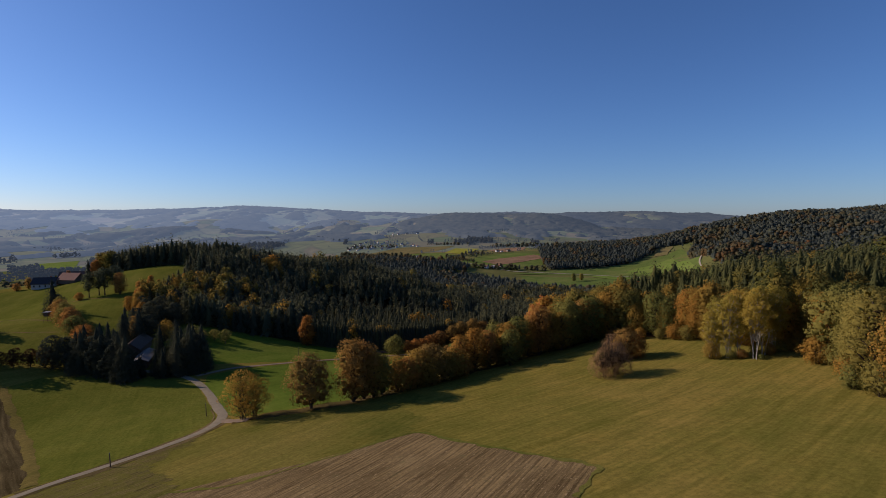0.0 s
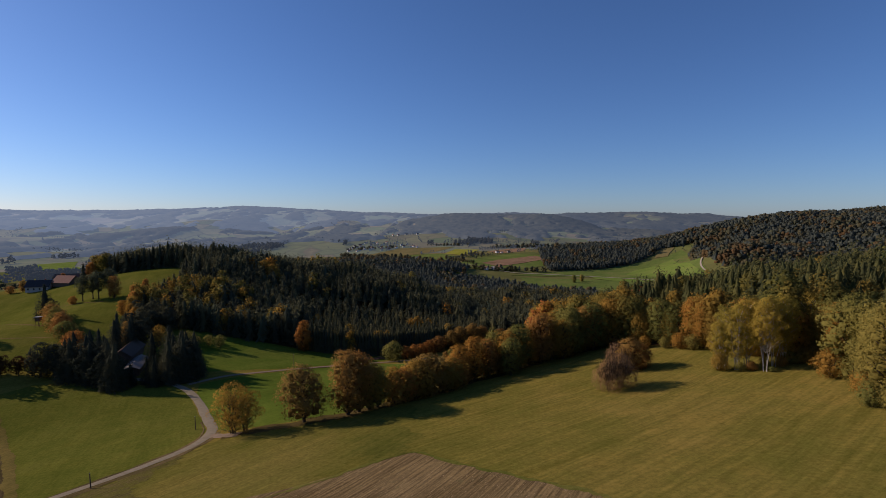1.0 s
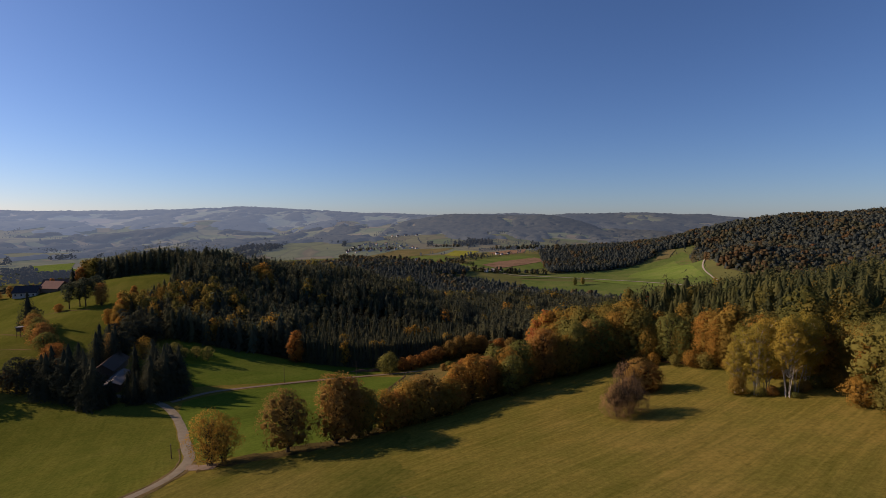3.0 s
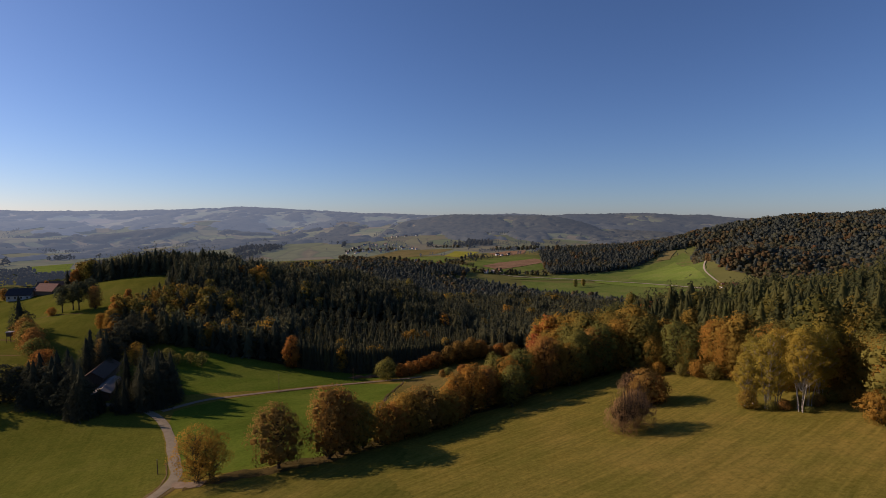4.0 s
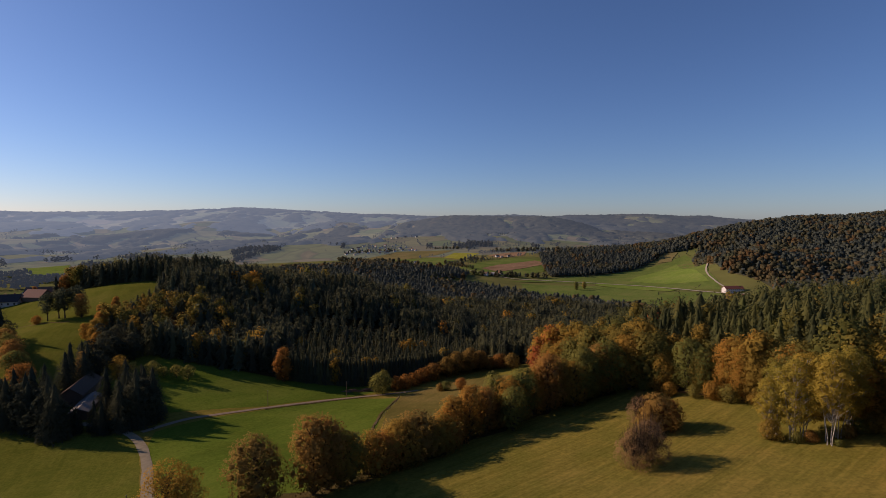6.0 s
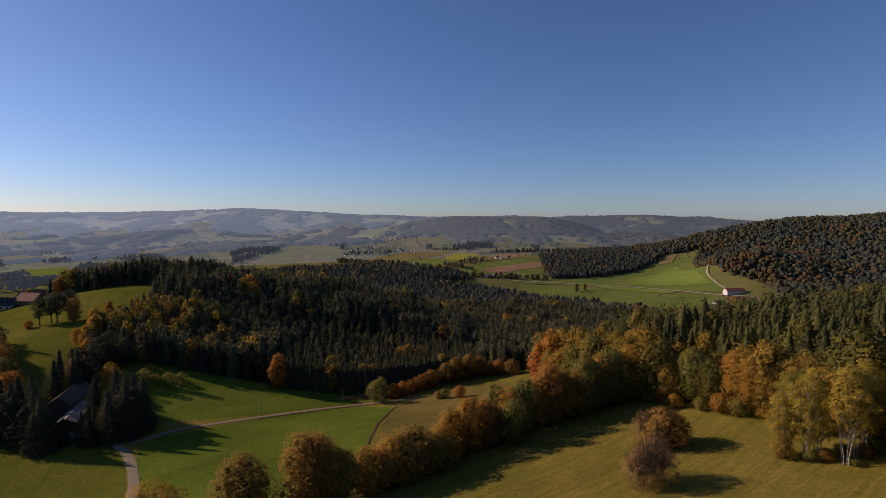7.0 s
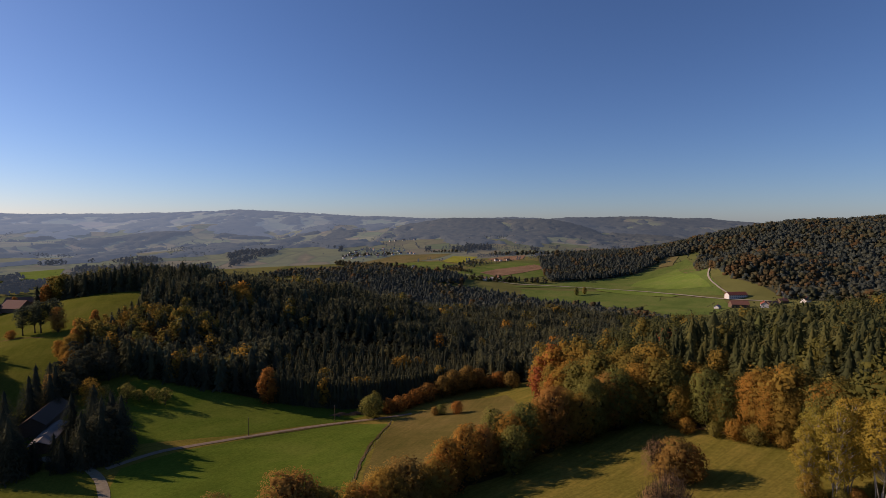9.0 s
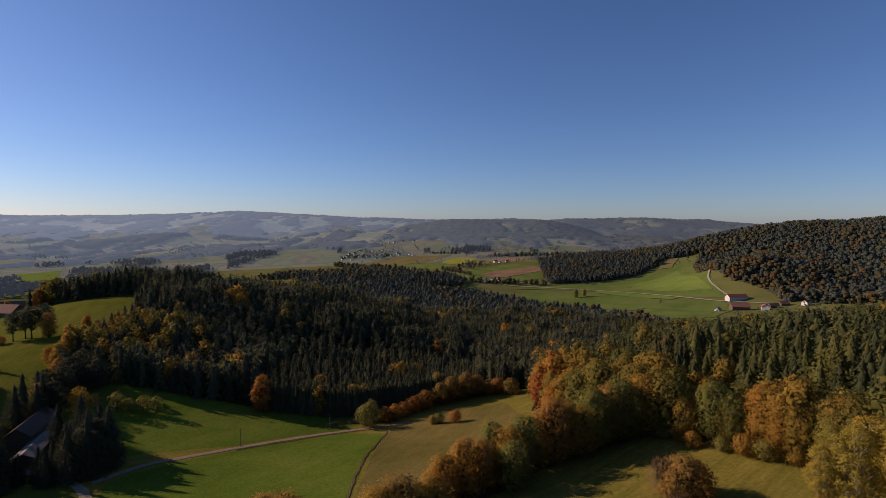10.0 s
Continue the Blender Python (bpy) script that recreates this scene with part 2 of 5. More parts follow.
M_FALLOW = soil("weedy_earth", (0.085, 0.075, 0.026), (0.125, 0.102, 0.034), 30, 0.7, (0.11, 0.103, 0.021), 0.25, 0.42)
M_ROAD = stony("worn_asphalt", (0.17, 0.148, 0.098), (0.25, 0.217, 0.146))
M_GRAVEL = stony("pale_gravel", (0.18, 0.14, 0.09), (0.26, 0.205, 0.14))
M_PALE_TRACK = stony("pale_track", (0.28, 0.25, 0.18), (0.38, 0.34, 0.25))
M_VERGE = turf("rough_verge", (0.06, 0.05, 0.02), (0.11, 0.085, 0.035), (0.19, 0.14, 0.06), 0, 0, 1, 0.3)
M_WEEDS = turf("lush_weeds", (0.10, 0.112, 0.02), (0.128, 0.128, 0.025), (0.16, 0.145, 0.035), 0, 0, 1, 0.2)
# undergrowth lightened in colour to lift the shade between far trees
M_UNDERGROWTH = turf("lightened_undergrowth", (0.06, 0.066, 0.04), (0.085, 0.086, 0.05), (0.12, 0.105, 0.06))
# rough undergrowth, darkened so its colour deepens the hedge's shade
M_SHADED_BANK = turf("shaded_undergrowth_bank", (0.045, 0.04, 0.016), (0.075, 0.06, 0.022), (0.11, 0.082, 0.03), 0, 0, 1, 0.3)
# forest floor with the shade between the trees put into its near-black colour
M_SHADED_FLOOR = turf("shaded_forest_floor", (0.02, 0.02, 0.008), (0.035, 0.028, 0.012), (0.06, 0.04, 0.02))
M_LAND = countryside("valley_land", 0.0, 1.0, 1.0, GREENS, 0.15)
# painted haze grows stronger from vale to hills
M_VALE = countryside("hazy_vale", 0.13, 1.0, 0.9, PATCHWORK, 0.3)
M_RISE = countryside("hazy_rise", 0.25, 0.8, 0.95, PATCHWORK, 0.45)
M_HILLS = countryside("hazy_hills", 0.42, 1.1, 0.75, PATCHWORK, 0.5)
M_BARK = plain("bark", (0.07, 0.055, 0.04), 0.95, 0.4, 6)
M_BIRCH = plain("birch_bark", (0.34, 0.31, 0.25), 0.85, 0.35, 5)
# distant woods emit painted haze in four strengths
M_COPSE = [leafage("hazy_woods", [(0.0, (0.04, 0.048, 0.042)), (0.6, (0.07, 0.074, 0.055)), (1.0, (0.12, 0.095, 0.06))], True, 0.2, haze) for haze in (0.09, 0.15, 0.28, 0.45)]
M_SPRUCE = leafage("spruce_needles", [(0.0, (0.075, 0.083, 0.054)), (0.5, (0.10, 0.107, 0.058)), (0.9, (0.145, 0.138, 0.06)), (1.0, (0.11, 0.138, 0.088))], True, 0.5)
M_WOOD_SPRUCE = leafage("green_spruce_needles", [(0.0, (0.08, 0.09, 0.04)), (0.5, (0.11, 0.118, 0.043)), (0.9, (0.16, 0.152, 0.048)), (1.0, (0.13, 0.155, 0.05))], True, 0.5)
M_BROAD = leafage("autumn_woods", [(0.0, (0.12, 0.122, 0.032)), (0.22, (0.175, 0.155, 0.036)), (0.42, (0.25, 0.185, 0.038)), (0.62, (0.335, 0.215, 0.038)), (0.84, (0.40, 0.20, 0.034)), (1.0, (0.36, 0.115, 0.042))], True)
# far needles with haze mixed into their bluish base colours
M_HAZY_SPRUCE = leafage("hazy_needles", [(0.0, (0.085, 0.103, 0.09)), (0.55, (0.103, 0.12, 0.096)), (1.0, (0.125, 0.135, 0.096))], True, 0.5)
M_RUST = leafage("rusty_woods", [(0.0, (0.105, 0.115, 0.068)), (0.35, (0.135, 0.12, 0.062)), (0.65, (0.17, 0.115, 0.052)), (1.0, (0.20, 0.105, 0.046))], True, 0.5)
M_ALDER = leafage("olive_yellow_leaves", [(0.0, (0.27, 0.185, 0.033)), (0.5, (0.34, 0.215, 0.036)), (1.0, (0.40, 0.235, 0.036))], False, 0.5)
M_GOLD = leafage("golden_leaves", [(0.0, (0.29, 0.205, 0.04)), (0.5, (0.36, 0.225, 0.042)), (1.0, (0.42, 0.22, 0.04))])
M_BROWN = leafage("brown_leaves", [(0.0, (0.255, 0.175, 0.047)), (0.5, (0.325, 0.196, 0.049)), (1.0, (0.395, 0.207, 0.052))])
M_ORANGE = leafage("orange_leaves", [(0.0, (0.35, 0.165, 0.038)), (0.5, (0.39, 0.185, 0.042)), (1.0, (0.42, 0.21, 0.046))])
M_GREEN = leafage("green_leaves", [(0.0, (0.17, 0.18, 0.046)), (0.5, (0.225, 0.21, 0.05)), (1.0, (0.29, 0.235, 0.052))])
M_BIRCH_LEAF = leafage("birch_leaves", [(0.0, (0.32, 0.272, 0.046)), (0.5, (0.375, 0.295, 0.047)), (1.0, (0.43, 0.305, 0.047))], False, 0.5)
M_DUSKY = leafage("dusky_leaves", [(0.0, (0.27, 0.175, 0.09)), (0.5, (0.31, 0.20, 0.095)), (1.0, (0.35, 0.22, 0.095))])
M_DARK = leafage("dark_needles", [(0.0, (0.042, 0.05, 0.034)), (0.5, (0.056, 0.063, 0.04)), (1.0, (0.075, 0.078, 0.045))], False, 0.35)
M_PLASTER = plain("white_plaster", (0.6, 0.58, 0.54), 0.9, 0.08)
M_TILE = plain("red_roof_tile", (0.30, 0.10, 0.06), 0.85, 0.3, 3)
M_SLATE = plain("grey_roof_sheet", (0.22, 0.22, 0.22), 0.6, 0.25, 2)
M_PALE_SHEET = plain("pale_roof_sheet", (0.21, 0.19, 0.16), 0.85, 0.2, 2)
M_BROWN_TILE = plain("brown_roof_tile", (0.13, 0.085, 0.06), 0.85, 0.3, 3)
M_DARK_TILE = plain("dark_roof_tile", (0.045, 0.04, 0.042), 0.85, 0.25, 3)
M_BARN_TILE = plain("old_barn_tile", (0.12, 0.09, 0.068), 0.9, 0.35, 3)
M_RUST_TILE = plain("rust_roof_tile", (0.23, 0.11, 0.07), 0.85, 0.3, 3)
# white plaster, dimmed to carry the shade on the farmhouse wall
M_DIM_PLASTER = plain("dim_plaster", (0.40, 0.37, 0.33), 0.9, 0.12)
M_WOOD = plain("weathered_boards", (0.14, 0.10, 0.07), 0.9, 0.35, 4)
M_GLASS = plain("dark_window", (0.03, 0.035, 0.04), 0.15, 0.1)


# ---- helpers for meshes ----
def mesh_of(name, verts, faces, mats, tint=None, index=None, normals=None):
    me = bpy.data.meshes.new(name)
    faces = np.asarray(faces, np.int32)
    k = faces.shape[1]
    me.vertices.add(len(verts))
    me.vertices.foreach_set("co", np.asarray(verts, np.float32).ravel())
    me.loops.add(faces.size)
    me.loops.foreach_set("vertex_index", faces.ravel())
    me.polygons.add(len(faces))
    me.polygons.foreach_set("loop_start", np.arange(0, faces.size, k, dtype=np.int32))
    if tint is not None:
        me.attributes.new("tint", "FLOAT", "POINT").data.foreach_set("value", np.asarray(tint, np.float32))
    for m in mats:
        me.materials.append(m)
    if index is not None:
        me.polygons.foreach_set("material_index", np.asarray(index, np.int32))
    me.update(calc_edges=True)
    if normals is not None:
        me.polygons.foreach_set("use_smooth", np.ones(len(faces), bool))
        me.normals_split_custom_set_from_vertices(np.asarray(normals, np.float32))
    return me


def thing(name, place, label, category, group="", kind=""):
    e = new(name)
    e.empty_display_size = 0.5
    e.location = place
    return tagged(e, label, category, group, kind)


def piece(name, me, parent, label=""):
    ob = new(name, me)
    ob.parent = parent
    return tagged(ob, label)


def setting(name, me, label, category):
    return tagged(new(name, me), label, category, "", "structure")


def inside(poly, x, y):
    p = np.asarray(poly, float)
    q = np.roll(p, -1, 0)
    hit = np.zeros(np.shape(x), bool)
    for (x0, y0), (x1, y1) in zip(p, q):
        if y0 != y1:
            hit ^= ((y0 > y) != (y1 > y)) & (x < (x1 - x0) * (y - y0) / (y1 - y0) + x0)
    return hit


# ---- the ground: one sheet to the horizon ----
def build_ground():
    turn = np.radians(np.concatenate([np.arange(-55, 55, 0.5), np.arange(55, 305, 4)]))
    rad = np.concatenate([[0.5], np.geomspace(6, 4850, 230)])
    a, r = np.meshgrid(turn, rad)
    x, y = r * np.sin(a), r * np.cos(a)
    v = np.stack([x, y, height(x, y)], -1).reshape(-1, 3)
    n, k = len(rad), len(turn)
    i, j = np.meshgrid(np.arange(n - 1), np.arange(k), indexing="ij")
    j2 = (j + 1) % k
    f = np.stack([i * k + j, i * k + j2, (i + 1) * k + j2, (i + 1) * k + j], -1).reshape(-1, 4)
    mid = (rad[:-1] + rad[1:]) / 2
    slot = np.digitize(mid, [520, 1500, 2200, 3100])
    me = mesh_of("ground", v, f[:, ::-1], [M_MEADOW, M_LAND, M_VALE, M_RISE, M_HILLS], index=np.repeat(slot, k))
    me.polygons.foreach_set("use_smooth", np.ones(len(f), bool))
    setting("ground", me, "rolling autumn farmland reaching wooded hills on the horizon", "ground")


build_ground()


FIELD_SHAPES = []


def draped(name, poly, mat, lift=0.06, step=1.5, label="", category="field", ragged=0.2):
    """A field laid over the ground, in rows along x; its edge is a little ragged."""
    FIELD_SHAPES.append(poly)
    p = np.asarray(poly, float)
    q = np.roll(p, -1, 0)
    rng = np.random.default_rng(len(name) * 7 + int(abs(p[0, 0])))
    ys = np.linspace(p[:, 1].min() + 1e-3, p[:, 1].max() - 1e-3, max(3, int(np.ptp(p[:, 1]) / step)))
    cols = max(3, int(np.ptp(p[:, 0]) / step / 2))
    soft = [np.convolve(rng.normal(0, ragged * 2, len(ys) + 4), np.ones(5) / 5, "valid") for k in range(2)]
    rows = []
    for yy, jl, jr in zip(ys, *soft):
        xs = [(x1 - x0) * (yy - y0) / (y1 - y0) + x0 for (x0, y0), (x1, y1) in zip(p, q) if (y0 > yy) != (y1 > yy)]
        lo, hi = min(xs) + jl + rng.normal(0, ragged * 0.15), max(xs) + jr + rng.normal(0, ragged * 0.15)
        rows.append(np.stack([np.linspace(lo, hi, cols), np.full(cols, yy)], -1))
    xy = np.array(rows).reshape(-1, 2)
    v = np.column_stack([xy, height(xy[:, 0], xy[:, 1]) + lift])
    i, j = np.meshgrid(np.arange(len(ys) - 1), np.arange(cols - 1), indexing="ij")
    f = np.stack([i * cols + j, i * cols + j + 1, (i + 1) * cols + j + 1, (i + 1) * cols + j], -1).reshape(-1, 4)
    return setting(name, mesh_of(name, v, f, [mat]), label, category)


def spline(points, step):
    """A smooth line through the points, cut into equal steps."""
    p = np.asarray(points, float)
    e = np.vstack([2 * p[0] - p[1], p, 2 * p[-1] - p[-2]])
    out = []
    for k in range(1, len(e) - 2):
        a, b, c, d = e[k - 1:k + 3]
        n = max(2, int(np.linalg.norm(c - b) / step))
        for t in np.arange(n) / n:
            out.append(0.5 * (2 * b + (c - a) * t + (2 * a - 5 * b + 4 * c - d) * t * t + (3 * b - a - 3 * c + d) * t ** 3))
    out.append(p[-1])
    return np.array(out)


def ribbon(name, points, width, mat, lift, label, category="road", step=1.5, ragged=0.1):
    line = spline(points, step)
    way = np.gradient(line, axis=0)
    way /= np.linalg.norm(way, axis=1)[:, None]
    side = np.stack([way[:, 1], -way[:, 0]], -1)
    rng = np.random.default_rng(len(line))
    w = np.full(len(line), width / 2.0)
    cols = 5
    offs = np.linspace(-1, 1, cols)
    soft = [np.convolve(rng.normal(0, ragged * 2, len(line) + 4), np.ones(5) / 5, "valid") for k in range(2)]
    soft = [np.clip(q, -0.35 * width, 0.6 * width) for q in soft]
    jig = np.stack([-soft[0], -soft[0] * 0.5, soft[0] * 0, soft[1] * 0.5, soft[1]], -1)
    xy = line[:, None] + side[:, None] * ((offs * w[:, None] + jig)[..., None])
    xy = xy.reshape(-1, 2)
    bump = np.tile([-0.05, 0, 0.03, 0, -0.05], len(line)) * min(1.0, width / 2.5)
    v = np.column_stack([xy, height(xy[:, 0], xy[:, 1]) + lift + bump])
    i, j = np.meshgrid(np.arange(len(line) - 1), np.arange(cols - 1), indexing="ij")
    f = np.stack([i * cols + j, i * cols + j + 1, (i + 1) * cols + j + 1, (i + 1) * cols + j], -1).reshape(-1, 4)
    return setting(name, mesh_of(name, v, f[:, ::-1], [mat]), label, category)


# fields round the start
draped("field_ploughed", [(-5.2, 95), (3.8, 86.6), (14.7, 76.8), (22.6, 69.9), (16.9, 59.7), (10, 45), (5, 20), (-60, 20), (-62, 60), (-43.8, 76.2), (-33.8, 80), (-24.5, 83), (-15.9, 88.2), (-8.6, 93.4)], M_PLOUGH, 0.03, 0.8, "bare ploughed brown field with fine furrows")
draped("field_strip", [(-86, 62), (-61, 60), (-44.5, 76), (-24.5, 83), (-8.6, 93.4), (-5.2, 95), (-4, 104), (-9, 115), (-6, 126), (-10, 137), (-24, 128), (-36, 124), (-52, 119), (-56, 112), (-66, 96), (-76, 80)], M_STRIP, 0.02, 0.8, "rough olive grass between lane, hedgerow and ploughed field", "grass", ragged=1.2)
draped("field_weedy", [(-61, 60), (-44.5, 76), (-48, 83), (-53, 88), (-57, 93), (-57, 101), (-55, 106), (-56.5, 112), (-60, 106), (-64, 97.5), (-70, 89), (-77, 78), (-84, 60)], M_FALLOW, 0.045, 0.45, "weedy turned earth beside the farm lane", ragged=1.1)
draped("field_stubble", [(-79, 89), (-85.5, 98.6), (-102.5, 117.5), (-119.5, 135), (-139, 154), (-156, 171), (-215, 166), (-190, 90), (-120, 60), (-90, 60)], M_STUBBLE, 0.03, 1.5, "dark brown stubble field below the conifers")
draped("field_lane", [(-70, 98), (-62, 108), (-59, 118), (-60, 128), (-66, 138), (-83, 165), (-96, 182), (-150, 182), (-156, 172), (-139, 154), (-119, 135), (-102, 117.5), (-85, 98.6), (-78, 90)], M_OLIVE, 0.025, 1.5, "mown olive green meadow inside the lane's bend")
draped("field_green", [(-53, 126), (-34, 129), (-22, 133), (-16, 140), (-17.5, 172), (-18.5, 200), (-15.5, 232), (-34, 232), (-50, 222), (-66, 208), (-80, 197), (-90, 184), (-84, 170), (-66, 142), (-60, 130)], M_LAWN, 0.03, 1.5, "lush green meadow between lane, track and hedge")
draped("field_upper", [(-68, 214), (-52, 226), (-36, 236), (-25, 246), (-36, 256), (-70, 256), (-80, 262), (-100, 262), (-132, 262), (-130, 235), (-110, 215), (-95, 202)], M_LAWN, 0.04, 1.5, "lush green meadow below the dark conifers")
draped("field_tan", [(-14.5, 233), (-17, 200), (-16, 172), (-14, 142), (0, 152), (16, 166), (30, 178), (38, 205), (36, 232), (34, 262), (10, 262), (-5, 248)], M_TAN, 0.055, 1.5, "tan dry grass field beyond the hedge")
draped("field_hill", [(-128, 240), (-132, 262), (-150, 268), (-172, 284), (-188, 304), (-186, 325), (-182, 345), (-182, 386), (-285, 390), (-345, 372), (-345, 196), (-165, 194), (-140, 205)], M_OLIVE, 0.06, 2.5, "olive green hillside meadow with long tree shadows")

# lanes and tracks
ribbon("road_lane", [(-95, 62), (-80, 80), (-74, 90), (-68, 97.5), (-61.5, 107), (-57.5, 117), (-58.5, 127), (-64.5, 138), (-80, 163), (-92, 178), (-103, 186), (-118, 190)], 2.6, M_ROAD, 0.16, "narrow worn grey asphalt farm lane")
ribbon("verge_lane", [(-93, 60), (-78, 79), (-72, 89), (-66, 96.5), (-59.5, 106.5), (-55.5, 117), (-56.5, 126)], 1.6, M_VERGE, 0.1, "rough brown verge along the farm lane", "verge", 1.0, 0.5)
ribbon("verge_inner", [(-78.5, 87), (-73.4, 93.3), (-69.6, 98.6), (-63.5, 107.6), (-59.6, 117), (-60.6, 127), (-66.5, 138)], 0.9, M_VERGE, 0.11, "narrow dark verge inside the lane's bend", "verge", 0.8, 0.35)
ribbon("verge_plough", [(-44.5, 76), (-34, 76), (-24.5, 82), (-15, 88.8), (-9, 93.4), (-4.5, 95), (2, 88.5), (11, 80.2), (17, 75), (22.3, 70.1), (21.4, 67.6), (18.8, 63), (17, 59.7)], 0.8, M_WEEDS, 0.08, "ragged green weeds round the ploughed field", "verge", 0.6, 0.45)
ribbon("track_gravel", [(-94, 184), (-86, 196), (-78, 202), (-65, 212), (-50, 224), (-35, 234), (-20, 241), (-8, 246)], 2.2, M_GRAVEL, 0.15, "pale gravel track across the green meadow")
ribbon("lane_apron", [(-58, 124), (-54, 122), (-49, 121.5)], 3.0, M_GRAVEL, 0.14, "worn gravel patch where the lane bends")
ribbon("hedge_bank", [(-53, 121), (-44, 123.5), (-34, 126.5), (-24, 130), (-13, 138), (3, 151), (18, 162), (33, 173), (48, 179), (62, 184)], 5.0, M_SHADED_BANK, 0.1, "rough undergrowth below the hedgerow, darkened to deepen its shade", "bank", 1.0, 0.9)
ribbon("ditch_edge", [(-15.5, 233), (-19, 200), (-18.3, 174), (-17, 150)], 0.9, M_VERGE, 0.2, "rough grass strip between two fields", "verge", 1.0, 0.3)
ribbon("verge_stubble", [(-78.5, 90), (-85, 98.6), (-102, 117.5), (-119, 135), (-138.5, 154), (-157, 171.5)], 2.4, M_TAN, 0.11, "rough tan grass strip between meadow and stubble", "verge", 1.0, 0.35)
ribbon("verge_track", [(-64, 210.5), (-49.5, 222), (-34.5, 232.3), (-20, 239.3)], 0.9, M_VERGE, 0.14, "rough dry verge along the gravel track", "verge", 1.0, 0.3)
draped("field_south", [(-70, 256), (-132, 262), (-140, 240), (-165, 194), (-118, 200), (-96, 204), (-90, 235)], M_LAWN, 0.03, 2.0, "green orchard meadow beside the barn")
ribbon("bank_slope", [(-250, 273.5), (-225, 262), (-203, 252)], 1.3, M_VERGE, 0.1, "low rough bank across the hillside meadow", "bank", 1.5, 0.3)
ribbon("bank_lower", [(-212, 231), (-197, 231.5), (-183, 232)], 1.3, M_VERGE, 0.1, "low rough bank between two meadows", "bank", 1.5, 0.3)
ribbon("bank_upper", [(-241, 305), (-230, 305.5), (-219, 303.5), (-205, 300)], 1.8, M_VERGE, 0.1, "rough grassy bank below the tall pines", "bank", 1.5, 0.4)


# ---- trees ----
def faced(v, f, nor):
    """Turns each face to the side of its normal."""
    p = v[f]
    g = np.cross(p[:, 1] - p[:, 0], p[:, 3] - p[:, 0])
    away = (g * nor[f[:, 0]]).sum(1) < 0
    f[away] = f[away][:, ::-1]
    return v, f, nor


def cards(centres, size, rng, out=None):
    """Small kite-shaped sprays of leaves at the centres, lying roughly across their outward way."""
    n = len(centres)
    nor = rng.normal(size=(n, 3))
    if out is not None:
        nor = out + 0.55 * nor
    nor /= np.linalg.norm(nor, axis=1)[:, None] + 1e-9
    a = np.cross(nor, rng.normal(size=(n, 3)))
    a /= np.linalg.norm(a, axis=1)[:, None] + 1e-9
    b = np.cross(nor, a)
    s = (size * rng.uniform(0.55, 1.35, n))[:, None]
    v = np.stack([centres - a * s, centres + b * s * 0.66 + nor * s * 0.2, centres + a * s, centres - b * s * 0.66 + nor * s * 0.2], 1).reshape(-1, 3)
    soft = nor if out is None else out + 0.25 * nor
    soft = soft / (np.linalg.norm(soft, axis=1)[:, None] + 1e-9)
    return faced(v, np.arange(4 * n).reshape(-1, 4), np.repeat(soft, 4, 0))


def both(a, b):
    return np.vstack([a[0], b[0]]), np.vstack([a[1], b[1] + len(a[0])]), np.vstack([a[2], b[2]])


def tube(line, radii, sides=6):
    """A tapered limb along a line of points."""
    p, v = np.asarray(line, float), []
    for k, (c, r) in enumerate(zip(p, radii)):
        w = p[min(k + 1, len(p) - 1)] - p[max(k - 1, 0)]
        w /= np.linalg.norm(w)
        e = np.cross(w, (0.31, 0.95, 0.1) if abs(w[2]) > 0.5 else (0, 0, 1))
        e /= np.linalg.norm(e)
        g = np.cross(w, e)
        for s in range(sides):
            t = math.tau * s / sides
            v.append(c + r * (e * math.cos(t) + g * math.sin(t)))
    f = [(k * sides + s, k * sides + (s + 1) % sides, (k + 1) * sides + (s + 1) % sides, (k + 1) * sides + s) for k in range(len(p) - 1) for s in range(sides)]
    return np.array(v), np.array(f)


def join(parts):
    vs, fs, n = [], [], 0
    for v, f in parts:
        vs.append(v)
        fs.append(f + n)
        n += len(v)
    return np.vstack(vs), np.vstack(fs)


def lobes_of(h, w, base, count, rng, puff=1.0, lean=0.0):
    """Centres and radii of the leafy masses of a crown."""
    out = []
    for k in range(count):
        u = (k + 0.5) / count
        z = h * (base + (1 - base) * (0.08 + 0.8 * u))
        reach = w * 0.5 * math.sin(math.pi * (0.13 + 0.77 * u)) ** 0.75
        a = k * 2.4 + rng.uniform(-0.5, 0.5)
        d = reach * rng.uniform(0.35, 0.78 if count < 36 else 0.9)
        out.append((np.array([d * math.cos(a) + lean * u, d * math.sin(a), z + rng.normal(0, 0.03) * h]), w * rng.uniform(0.75, 1.3) * puff * (0.25 if count < 12 else 0.2 if count < 36 else 0.155)))
    out.append((np.array([lean, 0, h * 0.86]), w * 0.22))
    return out


